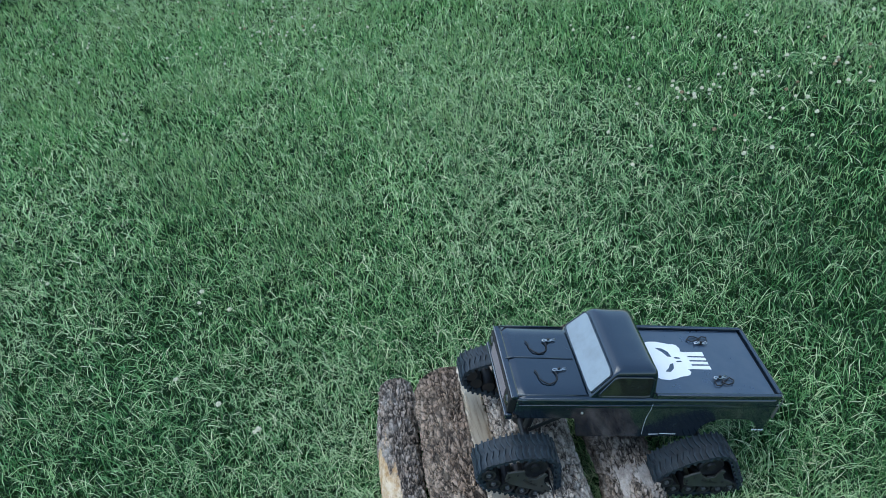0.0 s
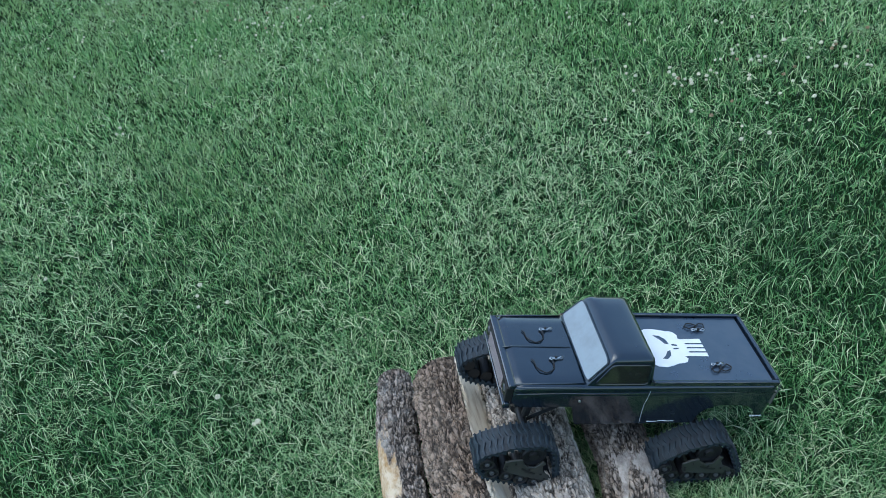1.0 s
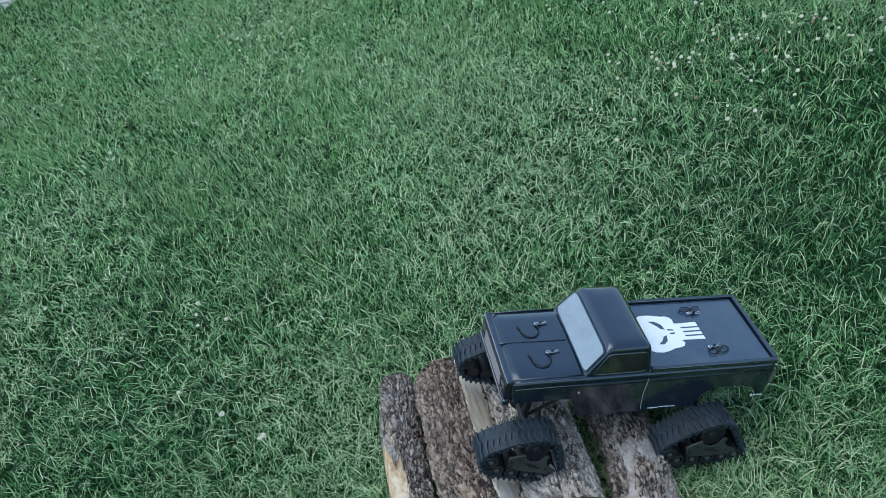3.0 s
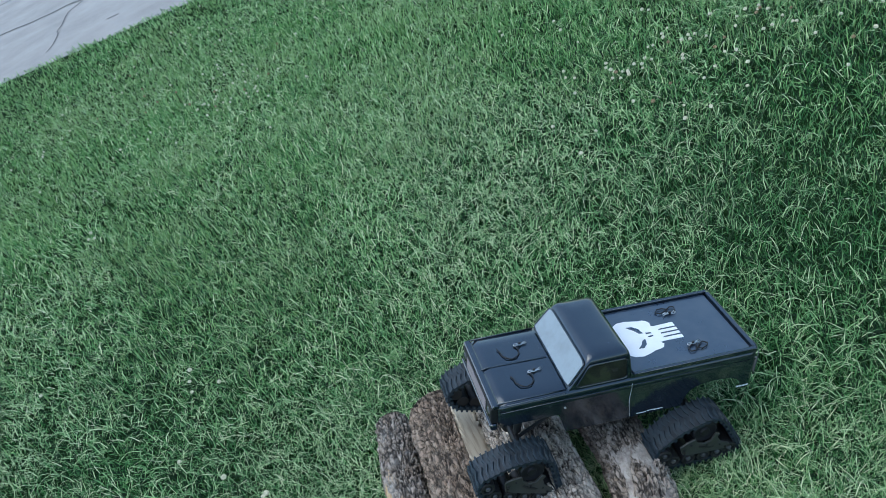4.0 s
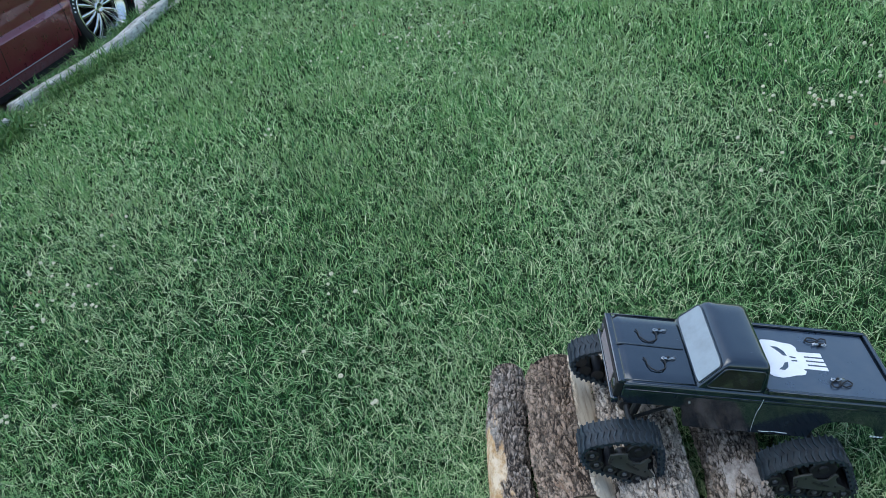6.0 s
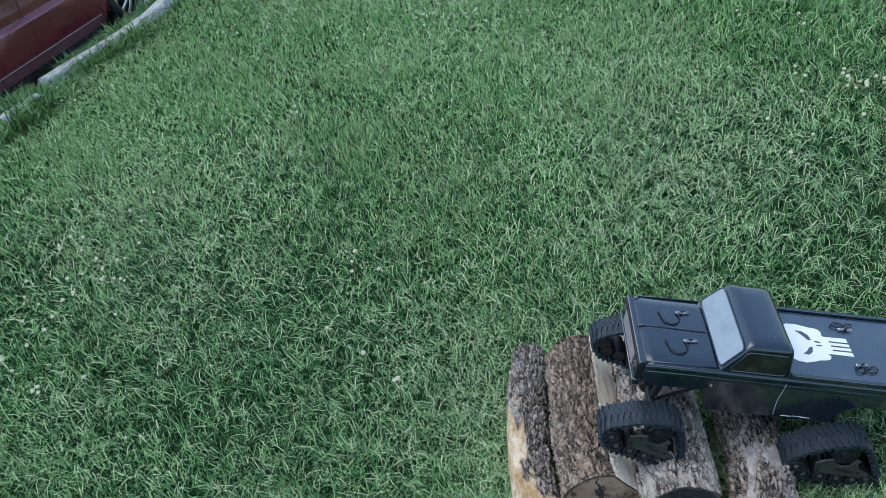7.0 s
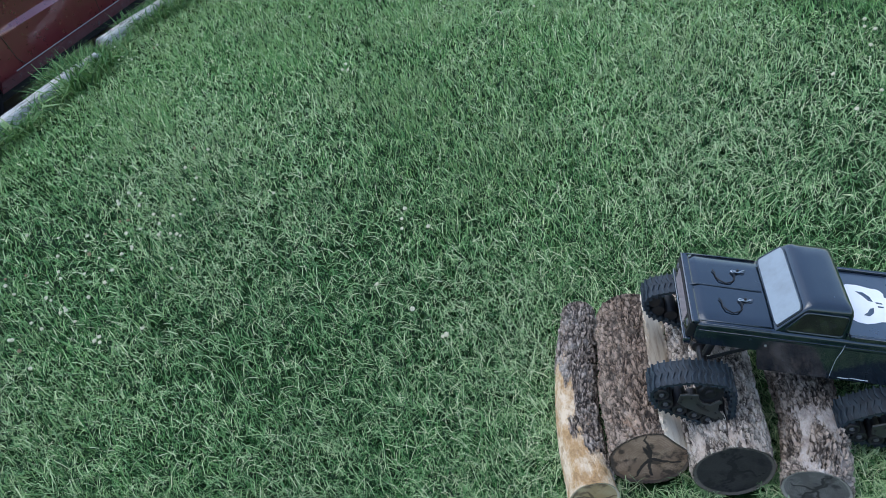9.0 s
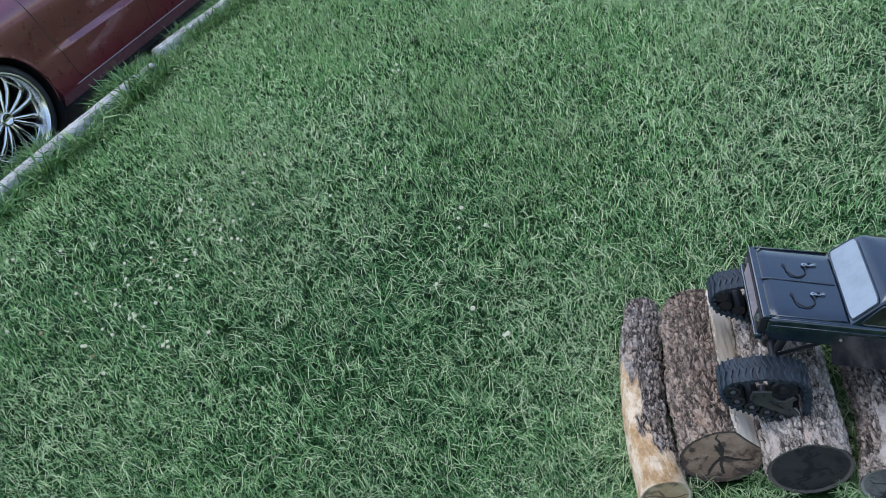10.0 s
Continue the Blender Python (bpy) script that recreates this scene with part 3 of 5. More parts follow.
for y in (-0.104, 0.104):
    bm = bmesh.new()
    box(bm, -0.2985, -0.2945, y - 0.005, y + 0.005, -0.06, -0.02, 0.001)
    part("tail_light", bm, grey_trim, truck)

# pale lines along the bed and the nose: edge highlights put into colour
for pts in ([(-0.292, 0.1105, 0.0090), (-0.15, 0.1108, 0.0092), (-0.012, 0.1105, 0.0090)], [(-0.292, -0.1025, 0.0092), (-0.012, -0.1025, 0.0092)], [(-0.2950, -0.108, 0.0092), (-0.2950, 0.108, 0.0092)],
            [(-0.2960, 0.1110, 0.006), (-0.2955, 0.1135, -0.020), (-0.2950, 0.1120, -0.060)], [(0.288, 0.1112, -0.002), (0.22, 0.1118, -0.001), (0.150, 0.1118, -0.001)]):
    part("highlight_line", tube(bmesh.new(), pts, 0.0009, 5), edge_highlight, truck, "pale highlight painted along the edge", smooth=True)
# hood rib and panel edges
bm = tube(bmesh.new(), [(0.300, -0.004, -0.001), (0.285, -0.004, 0.0025), (0.22, -0.003, 0.003), (0.157, -0.0015, 0.0032), (0.150, -0.001, 0.001)], 0.0017)
part("hood_rib", bm, black_paint, truck, smooth=True)
for y in (-0.104, 0.104):
    bm = tube(bmesh.new(), [(0.296, y, 0.0005), (0.22, y * 1.005, 0.0012), (0.146, y * 1.005, 0.0012)], 0.0016)
    part("hood_edge", bm, black_paint, truck, smooth=True)
for y in (-0.1148, 0.1148):
    bm = tube(bmesh.new(), [(0.290, y, -0.0175), (0.1, y, -0.0165), (-0.1, y, -0.0165), (-0.290, y, -0.0175)], 0.0012)
    part("side_moulding", bm, black_paint, truck, smooth=True)

# cab
def ring_at(z, x0, x1, w, r, n=5):
    pts = []
    for cx, cy, a0 in ((x1 - r, w - r, 0), (x0 + r, w - r, 90), (x0 + r, -w + r, 180), (x1 - r, -w + r, 270)):
        for k in range(n + 1):
            a = radians(a0 + 90 * k / n)
            pts.append((cx + r * math.cos(a), cy + r * math.sin(a), z))
    return pts


bm = bmesh.new()
prev = None
for z, x0, x1, w, r in ((-0.004, -0.004, 0.148, 0.1085, 0.004), (0.0, -0.004, 0.146, 0.1085, 0.004), (0.004, -0.002, 0.1425, 0.1075, 0.004), (0.046, 0.0045, 0.108, 0.1025, 0.006), (0.053, 0.0065, 0.1035, 0.1005, 0.009), (0.0575, 0.011, 0.098, 0.095, 0.012), (0.0595, 0.020, 0.088, 0.083, 0.014), (0.0602, 0.035, 0.07, 0.06, 0.012)):
    vs = [bm.verts.new(p) for p in ring_at(z * 1.19, x0, x1 - 0.003, w, r)]
    if prev:
        for i in range(len(vs)):
            bm.faces.new((prev[i], prev[(i + 1) % len(vs)], vs[(i + 1) % len(vs)], vs[i]))
    prev = vs
bm.faces.new(prev)
bmesh.ops.recalc_face_normals(bm, faces=bm.faces)
cab = part("cab", bm, black_paint, truck, smooth=True)


def pane(bm, corners, lift, r=0.12, n=5):
    """A pane with rounded corners: corners in order, lifted off its plane."""
    c = [Vector(p) for p in corners]
    nrm = (c[1] - c[0]).cross(c[3] - c[0]).normalized()
    if nrm.dot((c[0] + c[2]) / 2 - Vector((0.06, 0, 0.02))) < 0:
        nrm = -nrm
    out = []
    for i in range(4):
        a, b, d = c[i], c[i - 1], c[(i + 1) % 4]
        p, q = a.lerp(b, r), a.lerp(d, r)
        for k in range(n + 1):
            t = k / n
            out.append((1 - t) ** 2 * p + 2 * t * (1 - t) * a + t * t * q)
    f = [bm.verts.new(p + nrm * lift) for p in out]
    g = [bm.verts.new(p - nrm * 0.0015) for p in out]
    bm.faces.new(f)
    bm.faces.new(g[::-1])
    for i in range(len(f)):
        bm.faces.new((f[i], g[i], g[(i + 1) % len(f)], f[(i + 1) % len(f)]))
    bmesh.ops.recalc_face_normals(bm, faces=bm.faces)
    return [p + nrm * lift for p in out]


def framed_pane(name, corners, mat, label, lift=0.0012):
    bm = bmesh.new()
    rim = pane(bm, corners, lift)
    glass = part(name, bm, mat, cab, label)
    part("window_frame", tube(bmesh.new(), rim + [rim[0]], 0.0018), black_paint, cab)
    return glass


framed_pane("windshield", [(0.1410, 0.1035, 0.0042), (0.1035, 0.0985, 0.0565), (0.1035, -0.0985, 0.0565), (0.1410, -0.1035, 0.0042)], sky_windshield, "windshield, its pale sky reflection put into colour", 0.0025)
framed_pane("side_window", [(0.1270, 0.1080, 0.0054), (0.012, 0.1080, 0.0054), (0.014, 0.1028, 0.0547), (0.097, 0.1028, 0.0547)], dark_glass, "dark side window", 0.0025)
framed_pane("side_window", [(0.1255, -0.1078, 0.0071), (0.012, -0.1078, 0.0071), (0.014, -0.1032, 0.0512), (0.097, -0.1032, 0.0512)], dark_glass, "dark side window", 0.0025)
framed_pane("rear_window", [(-0.001, 0.09, 0.012), (0.0045, 0.088, 0.050), (0.0045, -0.088, 0.050), (-0.001, -0.09, 0.012)], dark_glass, "dark rear window", 0.0025)
for y in (0.107, -0.107):
    bm = bmesh.new()
    slab(bm, [(-0.018, 0.0), (0.004, 0.0), (0.004, 0.014), (-0.004, 0.006)], y - 0.003, y + 0.003)
    part("cab_corner", bm, black_paint, cab)
# pale scratch where cab and bed meet, and small scuffs
part("scratch", tube(bmesh.new(), [(0.001, 0.1150, -0.012), (0.001, 0.1150, -0.028), (0.003, 0.1140, -0.055), (0.001, 0.1134, -0.080), (-0.003, 0.1126, -0.111)], 0.00035, 4), white_paint, truck, "pale scratch in the paint")
bm = bmesh.new()
for x0, x1, z in ((-0.082, -0.060, -0.1070), (-0.064, -0.044, -0.1060), (-0.042, -0.019, -0.1076)):
    box(bm, x0, x1, 0.1122, 0.1134, z - 0.0008, z + 0.0005)
part("scuff", bm, white_paint, truck, "pale scuff along the sill")
bm = bmesh.new()
for k in range(4):
    box(bm, -0.286 + k * 0.0075, -0.281 + k * 0.0075, 0.1122, 0.1134, -0.0955, -0.0915)
part("lettering_bar", bm, white_paint, truck, "small white lettering")
bm = lathe(bmesh.new(), [(0.0004, 0.003), (0.0025, 0.002), (0.003, 0.0)], 10)
bmesh.ops.transform(bm, matrix=Matrix.Translation((0.150, 0.1142, -0.040)), verts=bm.verts)
part("bolt", bm, steel, truck)

# white emblem on the bed cover: a rounded dome with a barred block
dome = [(-0.108, -0.049), (-0.100, -0.053), (-0.090, -0.053), (-0.080, -0.0555), (-0.060, -0.0600), (-0.040, -0.0590), (-0.026, -0.050), (-0.0165, -0.036), (-0.0105, -0.018), (-0.0085, 0.0), (-0.0105, 0.018), (-0.0145, 0.034), (-0.022, 0.048), (-0.034, 0.0575), (-0.052, 0.0600), (-0.070, 0.0550), (-0.084, 0.0490), (-0.098, 0.0470), (-0.107, 0.0435), (-0.1125, 0.034), (-0.107, 0.027), (-0.117, 0.0255), (-0.164, 0.0265), (-0.164, -0.029), (-0.117, -0.027), (-0.111, -0.029), (-0.113, -0.040)]
emblem = part("emblem", slab(bmesh.new(), dome, 0.0030, 0.0042, "XY"), white_paint, truck, "white painted dome emblem with bars")
for outline in ([(-0.054, -0.0385), (-0.068, -0.0370), (-0.079, -0.0260), (-0.0825, -0.0110), (-0.074, -0.0120), (-0.067, -0.0240)], [(-0.052, 0.0345), (-0.064, 0.0355), (-0.0745, 0.0255), (-0.079, 0.0090), (-0.070, 0.0130), (-0.062, 0.0255)], [(-0.088, -0.0105), (-0.101, -0.0085), (-0.101, -0.0055), (-0.089, -0.0065)], [(-0.089, 0.0055), (-0.101, 0.0045), (-0.101, 0.0015), (-0.089, 0.0020)]):
    part("emblem_mark", slab(bmesh.new(), outline, 0.0040, 0.0052, "XY"), cover_paint, emblem)
for y in (-0.0125, 0.0005, 0.0135):
    bm = bmesh.new()
    box(bm, -0.1645, -0.122, y - 0.0016, y + 0.0016, 0.0040, 0.0052)
    part("emblem_mark", bm, cover_paint, emblem)


# four body clips with cord loops
def clip(x, y, z, turn, loop):
    base = Matrix.Translation((x, y, z)) @ Euler((0, 0, radians(turn))).to_matrix().to_4x4()
    bm = tube(bmesh.new(), [(-0.017, 0.001, 0.004), (-0.010, 0.003, 0.005), (-0.004, -0.001, 0.004), (0.001, 0.004, 0.005), (0.007, 0.0005, 0.004), (0.012, 0.004, 0.005), (0.015, 0.0, 0.005), (0.011, -0.004, 0.0045), (0.005, -0.0025, 0.004), (-0.004, 0.0035, 0.004), (-0.010, -0.002, 0.004), (-0.017, -0.003, 0.004)], 0.0013)
    bmesh.ops.transform(bm, matrix=base, verts=bm.verts)
    c_ob = part("body_clip", bm, steel, truck, "steel body clip with a black cord", smooth=True)
    bm = lathe(bmesh.new(), [(0.003, -0.001), (0.003, 0.008), (0.0022, 0.0095), (0.0004, 0.010)], 10)
    bmesh.ops.transform(bm, matrix=base @ Euler((radians(90), 0, 0)).to_matrix().to_4x4(), verts=bm.verts)
    part("post", bm, black_plastic, c_ob)
    bm = tube(bmesh.new(), [(a, b, 0.0035 + 0.001 * math.sin(9 * k)) for k, (a, b) in enumerate(loop)], 0.0015)
    bmesh.ops.transform(bm, matrix=base, verts=bm.verts)
    part("cord", bm, cord_mat, c_ob, smooth=True)


hook = [(0.012, 0.000), (0.010, 0.013), (0.014, 0.026), (0.024, 0.035), (0.036, 0.037), (0.047, 0.030), (0.052, 0.018), (0.051, 0.005), (0.054, -0.004)]
knot = [(-0.006, 0.004), (0.002, 0.014), (-0.008, 0.022), (-0.022, 0.020), (-0.030, 0.012), (-0.022, 0.004), (-0.008, 0.010), (0.010, 0.022), (0.020, 0.020), (0.018, 0.008), (0.004, 0.002)]
clip(0.193, -0.056, 0.001, 8, hook)
clip(0.191, 0.034, 0.001, 8, hook)
clip(-0.171, -0.055, 0.0035, 180, knot)
clip(-0.170, 0.054, 0.0035, 10, [(a, b) for a, b in knot])

# chassis, axles, links
bm = bmesh.new()
box(bm, -0.24, 0.26, -0.035, 0.035, -0.088, -0.06, 0.006)
part("chassis", bm, black_plastic, truck)
AXLES = ((0.244, -0.146, -17.0), (-0.156, -0.146, 0.0))
for ax, az, tilt in AXLES:
    bm = tube(bmesh.new(), [(ax, -0.125, az), (ax, 0.125, az)], 0.010, 12)
    part("axle", bm, black_plastic, truck)
    bm = lathe(bmesh.new(), [(0.004, -0.022), (0.018, -0.016), (0.022, 0.0), (0.018, 0.016), (0.004, 0.022)], 16)
    bmesh.ops.transform(bm, matrix=Matrix.Translation((ax, 0.02, az)), verts=bm.verts)
    part("axle_housing", bm, black_plastic, truck)
    for y in (-0.07, 0.07):
        part("link", tube(bmesh.new(), [(ax, y, az - 0.004), (ax * 0.35, y * 0.55, -0.09)], 0.004, 8), black_plastic, truck)
        bm = tube(bmesh.new(), [(ax, y, az), (ax - math.copysign(0.02, ax), y * 0.9, -0.02)], 0.004, 8)
        tube(bm, [(ax - math.copysign(0.004, ax), y * 0.98, az + 0.018), (ax - math.copysign(0.016, ax), y * 0.92, -0.035)], 0.009, 10)
        part("shock_absorber", bm, black_plastic, truck)

# tracks: a rubber belt with chevron lugs round a sprocket and road wheels
CIRCLES = [(-0.012, -0.003, 0.041), (0.040, -0.019, 0.039), (0.086, -0.046, 0.032), (0.072, -0.062, 0.027), (-0.066, -0.064, 0.025)]
outer = hull_of_circles([(x, z, r + 0.004) for x, z, r in CIRCLES])
inner = hull_of_circles([(x, z, r - 0.002) for x, z, r in CIRCLES])
BELT = 0.032


def resample(loop, n):
    pts = [Vector((p[0], p[1])) for p in loop]
    lens = [(pts[(i + 1) % len(pts)] - pts[i]).length for i in range(len(pts))]
    total_len, out, i, run = sum(lens), [], 0, 0.0
    for k in range(n):
        want = total_len * k / n
        while run + lens[i] < want:
            run += lens[i]
            i += 1
        a, b = pts[i], pts[(i + 1) % len(pts)]
        out.append((a.lerp(b, (want - run) / lens[i]), (b - a).normalized()))
    return out


def belt_mesh():
    bm = bmesh.new()
    n = 96
    po, pi = resample(outer, n), resample(inner, n)
    rings = []
    for k in range(n):
        o = po[k][0]
        nearest = min(pi, key=lambda q: (q[0] - o).length)[0]
        rings.append([bm.verts.new((o.x, BELT, o.y)), bm.verts.new((o.x, -BELT, o.y)), bm.verts.new((nearest.x, -BELT, nearest.y)), bm.verts.new((nearest.x, BELT, nearest.y))])
    for k in range(n):
        a, b = rings[k], rings[(k + 1) % n]
        for i in range(4):
            bm.faces.new((a[i], a[(i + 1) % 4], b[(i + 1) % 4], b[i]))
    bmesh.ops.recalc_face_normals(bm, faces=bm.faces)
    return bm


def lug_mesh():
    """One chevron lug: two slanted bars that meet in the middle; u along the belt, w off it."""
    bm = bmesh.new()
    for s in (1, -1):
        lo, hi = [], []
        for u, y in ((0.0035, 0.0), (0.0100, s * 0.016), (0.0085, s * 0.034), (0.0040, s * 0.034), (0.0050, s * 0.016), (-0.0020, 0.0)):
            lo.append(bm.verts.new((u - 0.004, y, -0.001)))
            hi.append(bm.verts.new(((u - 0.004) * 0.85, y, 0.0048)))
        bm.faces.new(hi)
        for i in range(6):
            bm.faces.new((lo[i], lo[(i + 1) % 6], hi[(i + 1) % 6], hi[i]))
    bmesh.ops.recalc_face_normals(bm, faces=bm.faces)
    me = bpy.data.meshes.new("lug")
    bm.to_mesh(me)
    bm.free()
    me.materials.append(rubber)
    return me


def ready(name, bm, mat, smooth=False):
    me = bpy.data.meshes.new(name)
    bm.to_mesh(me)
    bm.free()
    if smooth:
        me.shade_smooth()
    me.materials.append(mat)
    return me


belt_me = ready("track", belt_mesh(), rubber)
lug_me = lug_mesh()
road_wheel_me = ready("road_wheel", lathe(bmesh.new(), [(0.003, -0.028), (0.0165, -0.027), (0.0175, -0.022), (0.0175, 0.022), (0.0165, 0.035), (0.012, 0.036), (0.0105, 0.032), (0.004, 0.032)], 22), black_plastic)
hub_me = ready("hub_cap", lathe(bmesh.new(), [(0.0058, 0.028), (0.0058, 0.035), (0.0046, 0.0362), (0.0025, 0.0362), (0.002, 0.035), (0.0005, 0.035)], 14), dull_metal)
sprocket_bm = lathe(bmesh.new(), [(0.004, -0.03), (0.027, -0.03), (0.030, -0.026), (0.030, 0.026), (0.027, 0.029), (0.020, 0.026), (0.012, 0.025), (0.010, 0.030), (0.002, 0.030)], 24)
sprocket_me = ready("sprocket", sprocket_bm, black_plastic)
tooth_bm = bmesh.new()
box(tooth_bm, -0.004, 0.004, -0.005, 0.005, -0.003, 0.0035, 0.001)
tooth_me = ready("drive_tooth", tooth_bm, rubber)
plate_bm = slab(bmesh.new(), [(0.066, -0.020), (0.058, -0.046), (0.030, -0.052), (-0.045, -0.055), (-0.062, -0.050), (-0.060, -0.040), (-0.036, -0.028), (-0.026, -0.010), (-0.030, 0.000), (-0.020, 0.004), (-0.010, -0.018), (0.008, -0.022), (0.024, -0.014), (0.030, -0.002), (0.050, -0.010)], 0.036, 0.041)
bmesh.ops.bevel(plate_bm, geom=[e for e in plate_bm.edges], offset=0.001, segments=1, affect="EDGES")
plate_me = ready("frame_plate", plate_bm, olive_plastic)
slot_bm = bmesh.new()
slab(slot_bm, [(0.020, -0.030), (0.004, -0.038), (-0.018, -0.040), (-0.020, -0.036), (0.000, -0.033), (0.018, -0.026)], 0.040, 0.0422)
slot_me = ready("slot", slot_bm, black_plastic)
bolt_bm = lathe(bmesh.new(), [(0.0028, 0.040), (0.0028, 0.043), (0.0005, 0.0435)], 8)
bolt_me = ready("bolt", bolt_bm, black_plastic)
WHEELS = [(0.098, -0.046), (0.074, -0.069), (0.036, -0.071), (-0.002, -0.071), (-0.038, -0.071), (-0.068, -0.066)]


def track(ax, y, az, tilt):
    t = new("track", belt_me)
    t.parent = truck
    tagged(t, "black rubber track with chevron lugs")
    mirror = Matrix.Diagonal((1, 1 if y > 0 else -1, 1, 1))
    t.matrix_local = Matrix.Translation((ax, y, az)) @ Euler((0, radians(tilt), 0)).to_matrix().to_4x4() @ mirror @ Matrix.Diagonal((0.91 if ax > 0 else 0.95, 1, 0.94, 1))

    def sub(name, me, m=Matrix()):
        o = new(name, me)
        o.parent = t
        o.matrix_local = m
        return o

    for p, d in resample(outer, 40):
        sub("lug", lug_me, Matrix.Translation((p.x, 0, p.y)) @ Matrix(((-d.x, 0, d.y, 0), (0, 1, 0, 0), (-d.y, 0, -d.x, 0), (0, 0, 0, 1))))
    for p, d in resample(inner, 30):
        for s in (0.028, -0.028):
            sub("drive_tooth", tooth_me, Matrix.Translation((p.x, s, p.y)) @ Matrix(((-d.x, 0, d.y, 0), (0, 1, 0, 0), (-d.y, 0, -d.x, 0), (0, 0, 0, 1))) @ Matrix.Translation((0, 0, -0.003)))
    for x, z in WHEELS:
        sub("road_wheel", road_wheel_me, Matrix.Translation((x, 0, z)))
        sub("hub_cap", hub_me, Matrix.Translation((x, 0, z)))
    sub("sprocket", sprocket_me)
    sub("frame_plate", plate_me)
    sub("slot", slot_me)
    for x, z in ((0.056, -0.030), (0.054, -0.040), (-0.050, -0.048), (-0.034, -0.036), (0.040, -0.018), (0.0, -0.028)):
        sub("bolt", bolt_me, Matrix.Translation((x, 0, z)))


for ax, y, az, tilt in ((0.241, 0.145, -0.143, -17.0), (0.231, -0.142, -0.150, -15.0), (-0.156, 0.145, -0.145, 0.0), (-0.156, -0.145, -0.140, 0.0)):
    track(ax, y, az, tilt)

# ---- timber edging ----
def timber_mesh(x0, length, seed, bend):
    """A weathered landscape timber: two flat and two rounded sides, worn edges and a ragged end."""
    bm = bmesh.new()
    n, rows, prev = 20, int(length / 0.04), None
    for j in range(rows + 1):
        x = length * j / rows
        wear = 0.006 * noise.noise(Vector((x * 3, seed, 0))) + 0.003 * noise.noise(Vector((x * 17, seed, 5)))
        sag = 0.006 * noise.noise(Vector((x * 0.9, seed, 9))) + float(np.interp(x0 + x, *zip(*bend)))
        ring = []
        for i in range(n):
            a = 2 * math.pi * i / n
            y = math.copysign(abs(math.cos(a)) ** 0.6, math.cos(a)) * (0.052 + wear)
            z = math.copysign(abs(math.sin(a)) ** 0.45, math.sin(a)) * (0.052 + wear * 0.7)
            rag = (0.045 * noise.noise(Vector((y * 30, z * 30, seed))) if j == rows else 0) + 0.002 * noise.noise(Vector((x * 40, a * 3, seed)))
            thin = 1 - 0.45 * smoothstep(length - 0.25, length, x) * (0.5 + 0.5 * math.sin(a * 2 + 1))
            ring.append(bm.verts.new((x + rag, y * thin + sag, 0.050 + z * thin + rag * 0.02)))
        if prev:
            for i in range(n):
                bm.faces.new((prev[i], prev[(i + 1) % n], ring[(i + 1) % n], ring[i]))
        else:
            bm.faces.new(ring[::-1])
        prev = ring
    bm.faces.new(prev)
    bmesh.ops.recalc_face_normals(bm, faces=bm.faces)
    return bm


for x0, length, seed, bend, drop in ((-2.4, 3.60, 3.0, [(-2.4, -0.252), (-0.1, -0.274), (0.4, -0.286), (0.8, -0.304), (1.2, -0.322)], 0.004),
                                     (1.44, 2.00, 8.0, [(1.4, -0.165), (1.7, -0.192), (1.95, -0.250), (2.2, -0.285), (2.5, -0.283), (2.9, -0.218), (3.45, -0.138)], 0.006)):
    t = tagged(part("edging_timber", timber_mesh(x0, length, seed, bend), timber_mat, smooth=True), "grey weathered landscape timber edging the lawn", "timber edging", "edging timbers")
    t.matrix_world = edge_pose @ Matrix.Translation((x0, 0, -drop))

# ---- road cracks ----
def crack(pts, w, label):
    """A filled crack on the concrete, as a low ribbon."""
    bm = bmesh.new()
    left, right = [], []
    k = 0
    for a, b in zip(pts, pts[1:]):
        for s in range(8):
            f = s / 8
            p = Vector(a).lerp(Vector(b), f)
            d = (Vector(b) - Vector(a)).normalized()
            nrm = Vector((-d.y, d.x))
            p += nrm * 0.04 * noise.noise(Vector((p.x * 4, p.y * 4, 2)))
            ww = w * (0.6 + 0.7 * abs(noise.noise(Vector((p.x * 7, p.y * 7, 4)))))
            left.append(bm.verts.new((*(p + nrm * ww), DRIVE + 0.004)))
            right.append(bm.verts.new((*(p - nrm * ww), DRIVE + 0.004)))
    for i in range(len(left) - 1):
        bm.faces.new((left[i], right[i], right[i + 1], left[i + 1]))
    return tagged(part("road_crack", bm, crack_mat), label, "road crack", kind="structure")


crack([(-1.718, 10.46), (-1.285, 10.51), (-0.844, 10.316), (-0.419, 10.261), (-0.119, 10.076)], 0.035, "dark filled crack in the concrete")
crack([(-0.705, 8.404), (-0.59, 8.959), (-0.525, 9.319), (-0.422, 9.831), (-0.19, 10.114)], 0.012, "dark filled crack in the concrete")
crack([(-0.047, 8.504), (0.1, 8.444)], 0.018, "dark filled crack in the concrete")
crack([(-1.62, 12.781), (-1.358, 12.728), (-1.184, 12.725), (-1.009, 12.723)], 0.03, "dark filled crack in the concrete")

# ---- parked car ----
car = tagged(new("car"), "dark red parked sedan with chrome wheels", "car")
car.matrix_world = edge_pose @ Matrix.Translation((0, 0.12, DRIVE))
HUBS, HUB_Z, TYRE, RIM = (0.42, 3.06), 0.345, 0.345, 0.285
CAR_W = 1.78


def car_sill(s):
    for h in HUBS:
        t = (s - h) / 0.385
        if abs(t) < 1:
            return max(0.175, HUB_Z + 0.378 * math.sqrt(1 - t * t))
    return 0.175 if HUBS[0] < s < HUBS[1] else 0.20


